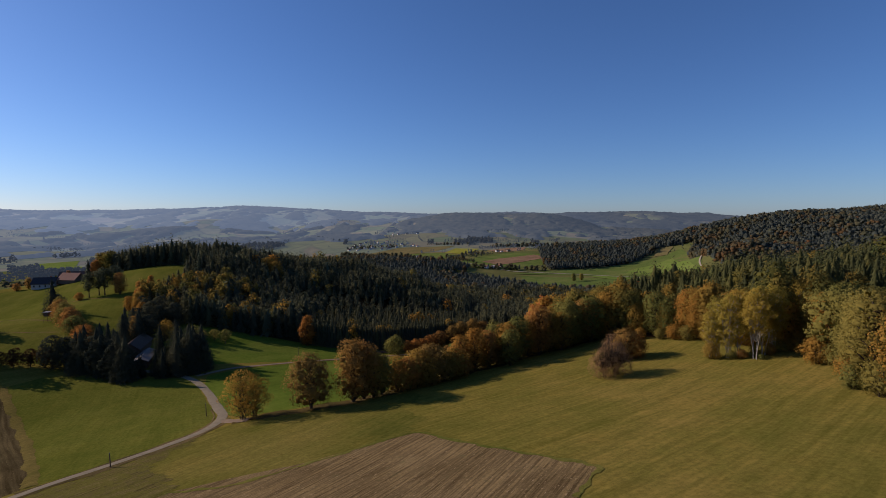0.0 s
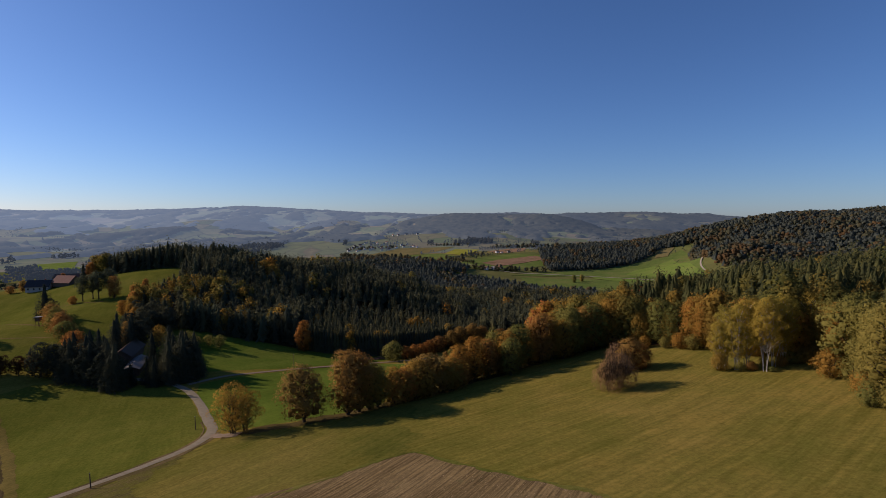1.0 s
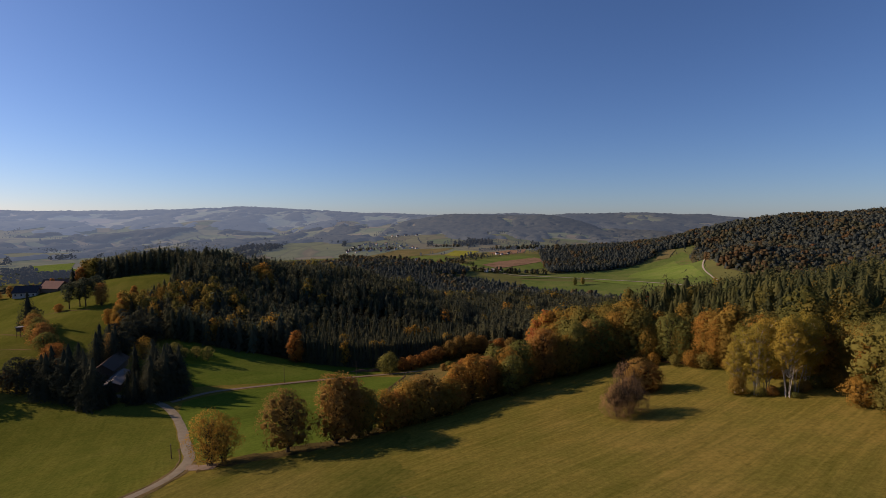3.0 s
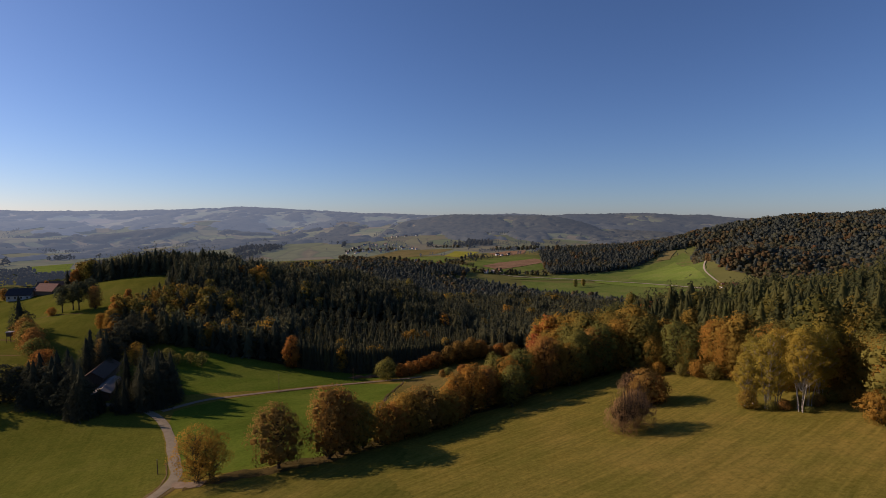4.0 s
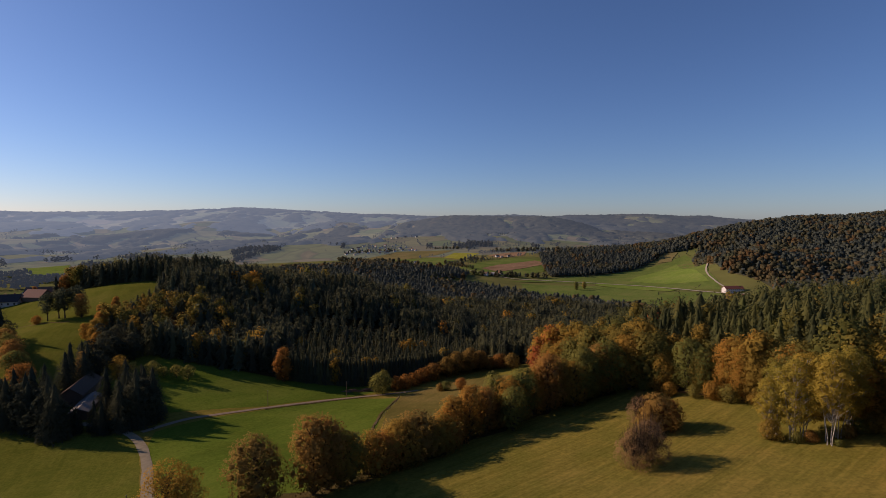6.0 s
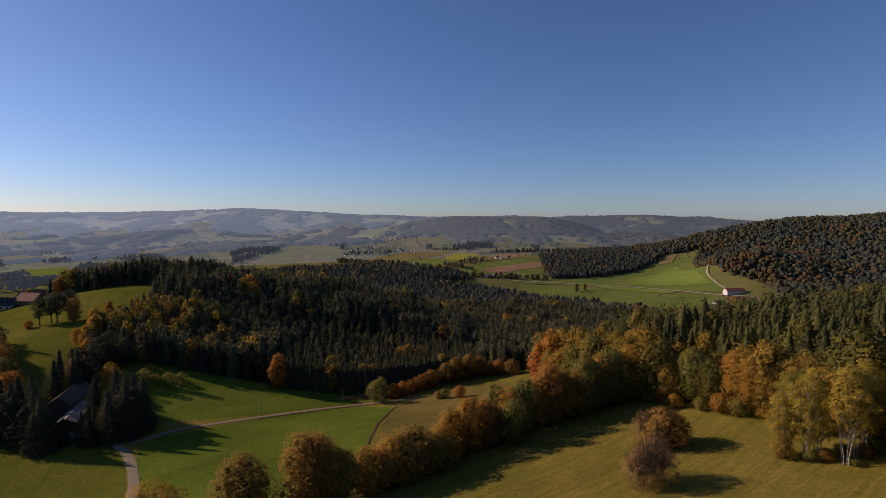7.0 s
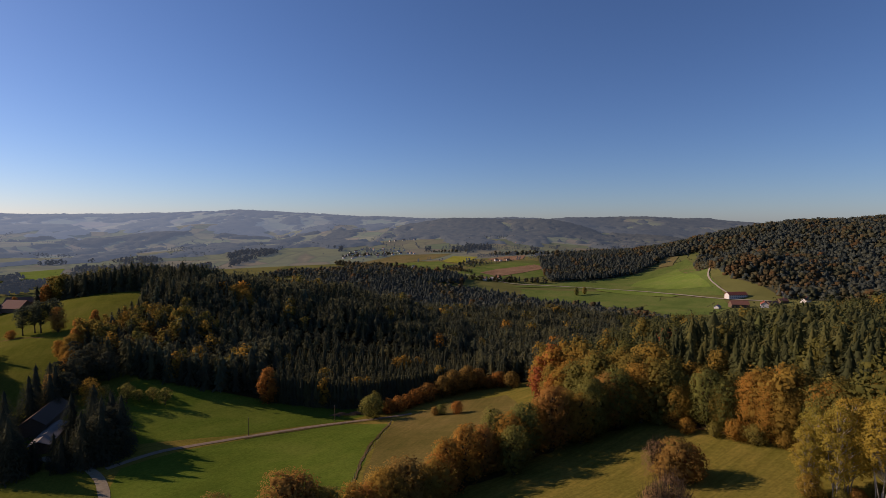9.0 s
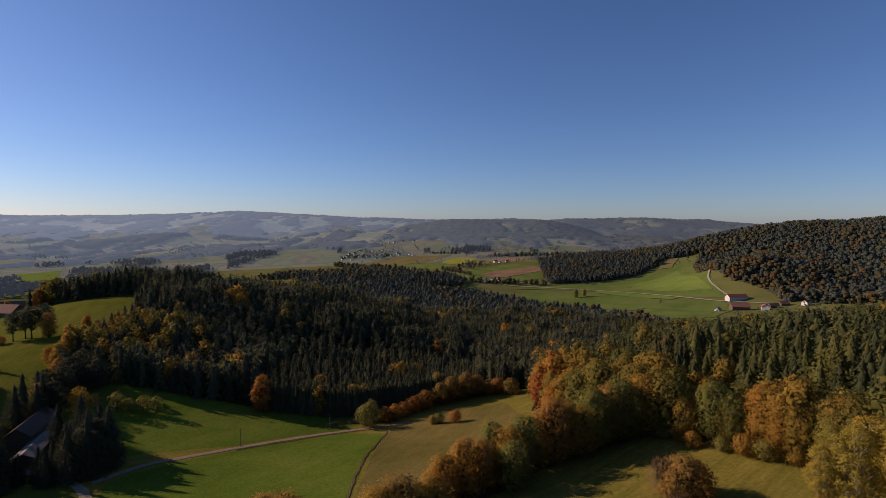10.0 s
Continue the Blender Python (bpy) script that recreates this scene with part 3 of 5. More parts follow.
def crown_points(lobes, n, rng, squash=0.85):
    """Places of leaves on the outside of the leafy masses, with their outward ways."""
    at = np.array([c for c, _ in lobes])
    size = np.array([r for _, r in lobes])
    k = rng.choice(len(lobes), 4 * n, p=size ** 2 / (size ** 2).sum())
    d = rng.normal(size=(4 * n, 3))
    d /= np.linalg.norm(d, axis=1)[:, None]
    d[:, 2] = np.where(d[:, 2] < -0.7, -d[:, 2], d[:, 2])
    ragged = 1 + 0.18 * np.sin(d[:, 0] * 7 + size[k]) * np.cos(d[:, 1] * 8 + at[k, 2])
    pts = at[k] + d * (1, 1, squash) * (size[k] * ragged * rng.uniform(0.75, 1.15, 4 * n))[:, None]
    buried = np.zeros(4 * n, bool)
    for c, r in lobes:
        buried |= np.linalg.norm((pts - c) / (1, 1, squash), axis=1) < 0.72 * r
    pts, d = pts[~buried][:n], d[~buried][:n]
    return pts, swollen(pts, d, lobes)


def swollen(pts, d, lobes):
    """Outward ways that follow the whole crown as much as its single masses."""
    at = np.array([c for c, _ in lobes])
    mid, half = (at.max(0) + at.min(0)) / 2, (at.max(0) - at.min(0)) / 2 + lobes[0][1]
    whole = (pts - mid) / half ** 2
    whole /= np.linalg.norm(whole, axis=1)[:, None] + 1e-9
    out = 0.55 * whole + 0.45 * d
    return out / (np.linalg.norm(out, axis=1)[:, None] + 1e-9)


def rounded(level):
    """A small ball of quads on the unit sphere."""
    t = np.linspace(-1, 1, level + 1)
    vs, fs = [], []
    for axis in range(3):
        for side in (-1, 1):
            n = len(vs)
            for a in t:
                for b in t:
                    q = np.array([side, a, b])
                    vs.append(np.roll(q / np.linalg.norm(q), axis))
            k = level + 1
            fs += [(n + i * k + j, n + i * k + j + 1, n + (i + 1) * k + j + 1, n + (i + 1) * k + j) for i in range(level) for j in range(level)]
    return np.array(vs), np.array(fs)


BALLS = {k: rounded(k) for k in (1, 2)}


def puffs(lobes, rng, level=2, fill=0.8, squash=0.85):
    """The dense inner foliage of a crown: one lumpy ball in each leafy mass."""
    bv, bf = BALLS[level]
    vs, fs, ns = [], [], []
    for k, (c, r) in enumerate(lobes):
        a = rng.uniform(0, 6.28, 3)
        lump = 1 + 0.16 * np.sin(bv[:, 0] * 5 + a[0]) + 0.14 * np.sin(bv[:, 1] * 5 + a[1]) + 0.12 * np.sin(bv[:, 2] * 6 + a[2])
        vs.append(c + bv * (1, 1, squash) * (r * fill * lump)[:, None])
        fs.append(bf + k * len(bv))
        ns.append(swollen(vs[-1], bv, lobes))
    return faced(np.vstack(vs), np.vstack(fs), np.vstack(ns))


def broadleaf(h, w, base=0.2, lobes=9, leaves=1500, leaf=0.42, stems=1, seed=1, limb=1.0, puff=1.0, core=0, fill=0.5):
    """Trunk and crown of a leafy tree, as two meshes' data."""
    rng = np.random.default_rng(seed)
    ls = lobes_of(h, w, base, lobes, rng, puff)
    wood = []
    for s in range(stems):
        a = math.tau * s / max(stems, 1) + rng.uniform(0, 1)
        off = np.array([math.cos(a), math.sin(a), 0]) * (0 if stems == 1 else w * 0.05)
        top = off * (5.0 if stems > 1 else 1) + np.array([rng.normal(0, 0.15), rng.normal(0, 0.15), h * 0.8])
        r0 = 0.024 * h * limb / math.sqrt(stems)
        line = [off + (0, 0, -0.4), off * 1.1 + (0, 0, h * 0.1), off + (top - off) * 0.42, top]
        wood.append(tube(line, [r0 * 1.4, r0, r0 * 0.7, r0 * 0.15]))
    for c, r in ls:
        z0 = max(h * base * 0.8, c[2] - 0.35 * math.hypot(c[0], c[1]) - 0.12 * h)
        wood.append(tube([(c[0] * 0.05, c[1] * 0.05, z0), c * 0.55 + np.array([0, 0, z0 * 0.45]), c], [0.011 * h * limb, 0.007 * h * limb, 0.002 * h], 4))
    at, out = crown_points(ls, leaves, rng)
    crown = cards(at, leaf, rng, out)
    return join(wood), both(crown, puffs(ls, rng, core, fill)) if core else crown


def spruce(h, w, sprays=90, length=1.0, seed=1, base=0.05, taper=0.85, tiers=9):
    """A spruce: drooping narrow sprays of needles on boughs that jut out in uneven tiers."""
    rng = np.random.default_rng(seed)
    u = np.clip(1 - np.sqrt(rng.uniform(0, 1, sprays)), 0, 0.985)
    a = rng.uniform(0, math.tau, sprays)
    lop = 1 + 0.12 * np.sin(a * 2 + seed) + 0.08 * np.sin(a * 5 + u * 9)
    tier = 0.82 + 0.24 * np.abs(((u * tiers + 0.15 * np.sin(a * 3)) % 1) - 0.5) * 2
    r = (w * 0.5 * (1 - u) ** taper * lop * tier + 0.1) * rng.uniform(0.6, 1.05, sprays)
    z = h * (base + (1 - base) * u)
    way = np.stack([np.cos(a), np.sin(a), -rng.uniform(0.35, 0.95, sprays)], -1)
    way /= np.linalg.norm(way, axis=1)[:, None]
    side = np.stack([-np.sin(a), np.cos(a), rng.normal(0, 0.3, sprays)], -1)
    s = (length * (0.45 + 0.7 * (1 - u)) * rng.uniform(0.7, 1.3, sprays))[:, None]
    at = np.stack([r * np.cos(a), r * np.sin(a), z], -1)
    up = np.array([0, 0, 0.12])
    v = np.stack([at - way * s * 0.9, at + side * s * 0.36 + up * s, at + way * s * 1.1, at - side * s * 0.36 + up * s], 1).reshape(-1, 3)
    out = np.stack([np.cos(a), np.sin(a), rng.uniform(0.4, 1.0, sprays)], -1) + rng.normal(0, 0.2, (sprays, 3))
    out /= np.linalg.norm(out, axis=1)[:, None]
    return faced(v, np.arange(4 * sprays).reshape(-1, 4), np.repeat(out, 4, 0))


def fir(h, w, tiers, points, seed=1, base=0.05, taper=0.85):
    """A conifer of drooping skirts of boughs, ragged at their rims."""
    rng = np.random.default_rng(seed)
    vs, fs, ns, n = [], [], [], 0
    m = points * 2
    for k in range(tiers):
        u0, u1 = k / tiers, min(1.0, (k + 1.7) / tiers)
        r0 = w * 0.5 * (1 - u0) ** taper * rng.uniform(0.85, 1.12) + 0.1
        a = np.arange(m) * math.tau / m + rng.uniform(0, math.tau) + rng.normal(0, 0.12, m)
        reach = r0 * np.where(np.arange(m) % 2, rng.uniform(0.55, 0.75, m), rng.uniform(0.85, 1.15, m))
        z0 = h * (base + (1 - base) * u0) + np.where(np.arange(m) % 2, 0.12, -0.1) * r0 + rng.normal(0, 0.08, m) * r0
        z1 = h * (base + (1 - base) * u1)
        lean = rng.normal(0, 0.03, 2) * w
        low = np.stack([reach * np.cos(a) + lean[0], reach * np.sin(a) + lean[1], z0], -1)
        top = np.stack([0.12 * r0 * np.cos(a), 0.12 * r0 * np.sin(a), np.full(m, z1)], -1)
        j = np.arange(m)
        vs += [low, top]
        fs.append(np.stack([j, (j + 1) % m, (j + 1) % m + m, j + m], -1) + n)
        out = np.stack([np.cos(a), np.sin(a), np.full(m, 0.75)], -1) + rng.normal(0, 0.18, (m, 3))
        out /= np.linalg.norm(out, axis=1)[:, None]
        ns += [out, out]
        n += 2 * m
    return np.vstack(vs), np.vstack(fs), np.vstack(ns)


def merged(name, templates, points, scale, tint, mat, seed, label, category="woods", sink=0.3):
    """Many trees as one mesh: each point takes a template, a turn, a size and a tint."""
    rng = np.random.default_rng(seed)
    vs, fs, ts, ns, n = [], [], [], [], 0
    which = rng.integers(0, len(templates), len(points))
    zs = height(points[:, 0], points[:, 1]) - sink
    for k, (v, f, nv) in enumerate(templates):
        idx = np.nonzero(which == k)[0]
        if not len(idx):
            continue
        a = rng.uniform(0, math.tau, len(idx))
        ca, sa, sc = np.cos(a)[:, None], np.sin(a)[:, None], scale[idx][:, None]
        wide = sc * rng.uniform(0.85, 1.15, len(idx))[:, None]
        x = (v[:, 0] * ca - v[:, 1] * sa) * wide + points[idx, 0:1]
        y = (v[:, 0] * sa + v[:, 1] * ca) * wide + points[idx, 1:2]
        z = v[:, 2] * sc + zs[idx][:, None]
        vs.append(np.stack([x, y, z], -1).reshape(-1, 3))
        fs.append((f[None] + (np.arange(len(idx)) * len(v))[:, None, None]).reshape(-1, 4) + n)
        ts.append(np.repeat(tint[idx], len(v)))
        ns.append(np.stack([nv[:, 0] * ca - nv[:, 1] * sa, nv[:, 0] * sa + nv[:, 1] * ca, np.repeat(nv[None, :, 2], len(idx), 0)], -1).reshape(-1, 3))
        n += len(idx) * len(v)
    me = mesh_of(name, np.vstack(vs), np.vstack(fs), [mat], np.concatenate(ts), None, np.vstack(ns))
    return tagged(new(name, me), label, category, "", "stuff")


def scatter(poly, gap, seed):
    rng = np.random.default_rng(seed)
    p = np.asarray(poly, float)
    gx, gy = np.meshgrid(np.arange(p[:, 0].min(), p[:, 0].max(), gap), np.arange(p[:, 1].min(), p[:, 1].max(), gap))
    xy = np.stack([gx.ravel(), gy.ravel()], -1) + rng.uniform(-0.48, 0.48, (gx.size, 2)) * gap
    return xy[inside(poly, xy[:, 0], xy[:, 1])]


def edge_distance(poly, xy):
    p = np.asarray(poly, float)
    best = np.full(len(xy), 1e9)
    for a, b in zip(p, np.roll(p, -1, 0)):
        d = b - a
        t = np.clip(((xy - a) @ d) / (d @ d), 0, 1)
        best = np.minimum(best, np.linalg.norm(xy - a - t[:, None] * d, axis=1))
    return best


WOOD_HILL = [(-125, 258), (-150, 264), (-172, 280), (-186, 300), (-188, 318), (-184, 333), (-184, 385), (-225, 388), (-285, 392), (-292, 430), (-220, 470), (-140, 520), (-60, 580), (60, 650), (150, 650), (190, 570), (150, 430), (110, 340), (72, 296), (40, 285), (18, 286), (-22, 264), (-36, 255), (-70, 255), (-80, 264), (-95, 258)]
WOOD_RIGHT = [(64, 180), (70, 170), (77, 160), (86, 148), (96, 130), (98, 116), (84, 92), (95, 76), (125, 58), (185, 170), (235, 250), (280, 370), (250, 500), (190, 570), (150, 430), (110, 340), (72, 296), (48, 262), (40, 235), (48, 205)]
WOOD_ISLAND = [(218, 1000), (320, 1040), (440, 1115), (560, 1230), (640, 1400), (500, 1500), (350, 1400), (260, 1330), (238, 1200), (222, 1080)]
WOOD_RANGE = [(500, 745), (505, 800), (484, 850), (492, 910), (545, 1090), (640, 1240), (800, 1500), (1100, 1750), (1290, 1700), (1270, 1350), (1150, 1180), (1000, 1000), (860, 830), (720, 720), (600, 660), (550, 690)]
WOOD_SADDLE = [(512, 1222), (540, 1208), (580, 1196), (612, 1196), (660, 1260), (700, 1350), (690, 1440), (560, 1420), (500, 1330)]
WOOD_VALE = [(-340, 980), (-200, 890), (-60, 890), (40, 930), (58, 985), (20, 1050), (-60, 1070), (-180, 1100), (-300, 1120)]
WOOD_BACK = [(-140, 520), (-60, 580), (60, 650), (150, 650), (190, 570), (250, 505), (254, 535), (246, 630), (232, 675), (214, 750), (158, 792), (119, 853), (68, 876), (16, 866), (-38, 884), (-98, 935), (-200, 880), (-260, 700), (-220, 600)]
rng = np.random.default_rng(11)
SPRUCE_TOP = [both(fir(12.6, 4.6, 2, 4, s, 0.42, 0.6), spruce(15.4, 6.8, 46, 1.12, s, 0.42, 0.68, 6)) for s in range(12)]
SPRUCE_FULL = [both(fir(12.5, 4.0, 4, 4, s, 0.02, 0.6), spruce(16.0, 6.4, 150, 1.0, s, 0.03, 0.7, 8)) for s in range(8)]
SPRUCE_YOUNG = [both(fir(12.5, 4.4, 3, 4, s, 0.0, 0.8), spruce(15.6, 5.4, 96, 0.8, s, 0.02, 0.95)) for s in range(8)]
SPRUCE_FINE = [both(fir(15.4, 5.0, 8, 6, s, 0.03, 0.78), spruce(17.4, 7.4, 430, 0.56, s, 0.03, 0.78, 9)) for s in range(6)]
BROAD_TOP = [broadleaf(15, 9.0, 0.25, 14, 150, 0.6, 1, s, core=1)[1] for s in range(6)]
BROAD_FULL = [broadleaf(15, 9.0, 0.02, 30, 620, 0.42, 1, s, core=1)[1] for s in range(5)]
BROAD_NEAR = [broadleaf(15, 9.0, 0.0, 60, 1550, 0.31, 1, s, core=1, puff=1.1)[1] for s in range(6)]
CONE_FAR = [both(fir(10.6, 6.0, 2, 4, s, 0.3, 0.6), spruce(12.2, 7.4, 14, 1.15, s, 0.35, 0.6)) for s in range(8)]
TUFT_FAR = [broadleaf(13, 11, 0.02, 6, 20, 1.6, 1, s, core=1, fill=0.9)[1] for s in range(6)]
TUFT_SMALL = [broadleaf(14, 10, 0.0, 3, 9, 1.9, 1, s, core=1, fill=1.0)[1] for s in range(6)]
LEAFY = "autumn broadleaf trees in green, gold and rust"
FRONT = WOOD_RIGHT[:8] + WOOD_RIGHT[17:]


def gauss(xy, x, y, sx, sy):
    return np.exp(-((xy[:, 0] - x) / sx) ** 2 - ((xy[:, 1] - y) / sy) ** 2)


def hill_mix(xy):
    """How leafy the hill's forest is, from place to place."""
    x, y = xy[:, 0], xy[:, 1]
    f = np.clip(1.1 - np.hypot((x + 160) / 48, (y - 303) / 38), 0, 0.72) + 0.02 + 0.12 * (swell(x, y, 90, 21) > 0.45)
    f += 0.9 * gauss(xy, -280, 397, 14, 11) + 0.5 * gauss(xy, -130, 366, 12, 9) + 0.7 * gauss(xy, -100, 276, 8, 6)
    return f


def wood_mix(xy):
    x, y = xy[:, 0], xy[:, 1]
    return np.clip(1.45 - edge_distance(FRONT, xy) / 13, 0, 1) + 0.06 + 0.35 * (swell(x, y, 70, 25) > 0.4) * (x > 95) * (y < 260)


for label, poly, mixture, seed in (("dark spruce forest covering the hill", WOOD_HILL, hill_mix, 1), ("dark spruce forest behind the autumn trees", WOOD_RIGHT, wood_mix, 2)):
    r2 = np.random.default_rng(seed + 50)
    for leafy, gap in ((False, 4.4), (True, 6.0)):
        xy = scatter(poly, gap, seed + 10 * leafy)
        keep = (r2.uniform(size=len(xy)) < mixture(xy)) == leafy
        hidden = (xy[:, 0] < -60) & (xy[:, 1] > 478)
        keep &= ~hidden | (r2.uniform(size=len(xy)) < 0.4)
        if poly is WOOD_HILL:
            # the ride between the young plantation and the forest behind it
            back = np.interp(xy[:, 0], [-90, -45, 0, 40], [300, 305, 316, 334])
            keep &= ~((xy[:, 1] < back + 13) & (xy[:, 0] > -76) & (xy[:, 0] < 26))
        xy = xy[keep]
        x, y, rim = xy[:, 0], xy[:, 1], edge_distance(poly, xy)
        s = np.clip(r2.normal(1.08, 0.12, len(xy)), 0.75, 1.4) * np.where((x > 90) & (y > 400), 1.2, 1.0) * (1 + 0.3 * swell(x, y, 46, 27))
        if poly is WOOD_HILL:
            s *= (1 - 0.5 * gauss(xy, -50, 334, 75, 20)) * (1 + 0.2 * gauss(xy, -135, 350, 25, 40)) * (1 + 0.18 * gauss(xy, -225, 402, 45, 22))
            s *= 1 - 0.3 * gauss(xy, -160, 300, 50, 40)
            s *= np.where((x < -165) & (y > 300) & (y < 345), 0.55, 1.0)
            tone = np.clip(r2.normal(0.36, 0.2, len(xy)) + 0.25 * swell(x, y, 60, 22) - 0.25 * gauss(xy, -235, 396, 38, 24) + 0.3 * gauss(xy, -130, 366, 14, 12) + 0.3 * gauss(xy, -278, 398, 14, 14), 0, 1)
            full = (rim < 7) & (y < 345) | (rim < 18) & (x < -130) & (y > 320) & (y < 420)
            near = np.zeros(len(xy), bool)
        else:
            s *= np.where((y > 235) & (x > 125), 0.85, 1.0)
            tone = np.clip(r2.normal(0.27, 0.17, len(xy)) + 0.34 * swell(x, y, 45, 23) + 0.25 * (y > 215) * (x < 90), 0, 1)
            s *= 1.0 if leafy else 1.02
            near = (y < 232) & (x < 140) & (rim < 46)
            full = near | (rim < 8) | (rim < 50) & (y < 300) & (x < 190)
        kinds = (BROAD_TOP, BROAD_FULL, BROAD_NEAR) if leafy else (SPRUCE_TOP, SPRUCE_FULL, SPRUCE_FINE)
        for sel, kind in ((~full, kinds[0]), (full & ~near, kinds[1]), (near, kinds[2])):
            if not sel.any():
                continue
            if leafy:
                merged("autumn_wood", kind, xy[sel], s[sel], tone[sel], M_BROAD, seed, LEAFY)
            else:
                merged("spruce_forest", kind, xy[sel], s[sel], r2.uniform(0, 1, sel.sum()) ** 1.3, M_SPRUCE if poly is WOOD_HILL else M_WOOD_SPRUCE, seed, label)
YOUNG = [(-73, 256), (-36, 256), (-22, 265), (18, 287), (26, 290), (26, 326), (0, 314), (-45, 303), (-74, 300)]
xy = scatter(YOUNG, 2.9, 15)
r2 = np.random.default_rng(65)
front = spline([(-73, 255.5), (-55, 255), (-36, 255.5), (-22, 264.5), (-2, 275), (18, 286.5)], 1.5)
xy = np.vstack([xy, front, front + (0.8, 1.6)])
leafy = r2.uniform(size=len(xy)) < 0.008
s = r2.normal(0.95, 0.06, len(xy))
merged("spruce_forest", SPRUCE_YOUNG, xy[~leafy], s[~leafy], r2.uniform(0, 0.9, (~leafy).sum()), M_SPRUCE, 15, "dense young spruce plantation with an even edge")
merged("autumn_wood", BROAD_FULL, xy[leafy], s[leafy] * 0.9, r2.uniform(0.45, 0.7, leafy.sum()), M_BROAD, 15, "single golden trees in the plantation")
draped("forest_floor_island", WOOD_ISLAND, M_UNDERGROWTH, 0.8, 14, "undergrowth of the valley wood, lightened to lift the shaded gaps", "forest floor")
draped("forest_floor_range", WOOD_RANGE, M_UNDERGROWTH, 0.9, 20, "undergrowth of the hillside forest, lightened to lift the shaded gaps", "forest floor")
draped("forest_floor_hill", WOOD_HILL, M_SHADED_FLOOR, 0.12, 6, "needle floor of the forest, coloured near-black for its shade", "forest floor")
draped("forest_floor_wood", WOOD_RIGHT, M_SHADED_FLOOR, 0.12, 6, "leaf-strewn floor of the wood, coloured near-black for its shade", "forest floor")
for label, poly, gap, seed, mix in (("dark spruce wood standing among valley fields", WOOD_ISLAND, 6.2, 5, 0.06), ("mixed forest on the long hillside", WOOD_RANGE, 8.2, 6, 0.3), ("mixed wood closing the valley behind the pasture", WOOD_SADDLE, 8.5, 9, 0.4), ("dark wood in the dip behind the hill", WOOD_VALE, 8.0, 7, 0.15), ("dark spruce slope falling away behind the hill", WOOD_BACK, 6.2, 8, 0.04)):
    xy = scatter(poly, gap, seed)
    r2 = np.random.default_rng(seed + 50)
    pick = r2.uniform(size=len(xy)) < mix + (mix > 0.2) * 0.3 * gauss(xy, 540, 860, 110, 170) + (0.9 if mix > 0.2 else 0.3) * swell(xy[:, 0], xy[:, 1], 130, 9)
    s = r2.uniform(0.8, 1.3, len(xy))
    round_top = ~pick & (r2.uniform(size=len(xy)) < (0.55 if mix > 0.2 else 0.15))
    for sel, kinds in ((~pick & ~round_top, CONE_FAR), (round_top, TUFT_FAR)):
        merged("spruce_forest", kinds, xy[sel], s[sel] * (1.45 if mix > 0.2 else 1.0) * (1.0 if kinds is CONE_FAR else 0.85), r2.uniform(0, 1.0, sel.sum()), M_HAZY_SPRUCE, seed, label, sink=5.0 if mix > 0.2 else 0.3)
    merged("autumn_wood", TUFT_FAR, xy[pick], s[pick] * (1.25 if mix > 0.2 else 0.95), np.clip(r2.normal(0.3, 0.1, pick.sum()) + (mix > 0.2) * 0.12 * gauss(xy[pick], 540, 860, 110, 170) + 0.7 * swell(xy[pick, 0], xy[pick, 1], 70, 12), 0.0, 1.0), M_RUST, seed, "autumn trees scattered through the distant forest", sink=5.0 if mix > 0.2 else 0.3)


def tree_kind(name, data, wood_mat, leaf_mat, label, category="tree", trunk=True):
    """One tree, to be copied; it waits at the origin and takes the first place."""
    e = thing(name, (0, 0, 0), label, category)
    (wv, wf), (cv, cf, cn) = data
    piece("trunk", mesh_of("trunk", wv, wf, [wood_mat]), e, "bare branching trunk")
    piece("crown", mesh_of("crown", cv, cf, [leaf_mat], None, None, cn), e)
    return e


def twiggy(data, h, reach, seed):
    """Adds bare upright twigs that stand out of the top of a thinning crown."""
    r2 = np.random.default_rng(seed)
    wood = [data[0]]
    for k in range(150):
        a, d = r2.uniform(0, math.tau), reach * math.sqrt(r2.uniform(0, 1))
        foot = np.array([d * 0.6 * math.cos(a), d * 0.6 * math.sin(a), h * 0.4])
        tip = np.array([d * math.cos(a), d * math.sin(a), h * (1.28 - 0.4 * (d / reach) ** 2) * r2.uniform(0.8, 1.05)])
        wood.append(tube([foot, (foot + tip) / 2 + r2.normal(0, 0.12, 3), tip], [0.05, 0.035, 0.012], 3))
    return join(wood), data[1]


def spruce_kind(name, h, w, seed, label):
    e = thing(name, (0, 0, 0), label, "tree")
    piece("trunk", mesh_of("trunk", *tube([(0, 0, -0.5), (0, 0, h * 0.5), (0, 0, h * 0.97)], [h * 0.016, h * 0.01, 0.02]), [M_BARK]), e)
    cv, cf, cn = both(fir(h * 0.95, w * 0.5, 8, 6, seed, 0.02, 0.62), spruce(h, w, 2300, 0.36, seed, 0.02, 0.64, 14))
    piece("crown", mesh_of("crown", cv, cf, [M_DARK], None, None, cn), e)
    return e


PLACED = set()
# russet leaves, their colour darkened to stand for being backlit
M_RUSSET = leafage("backlit_russet_leaves", [(0.0, (0.06, 0.04, 0.02)), (0.5, (0.085, 0.05, 0.022)), (1.0, (0.12, 0.06, 0.025))])
M_PINE = leafage("pine_needles", [(0.0, (0.06, 0.075, 0.05)), (0.5, (0.08, 0.095, 0.055)), (1.0, (0.10, 0.11, 0.06))])
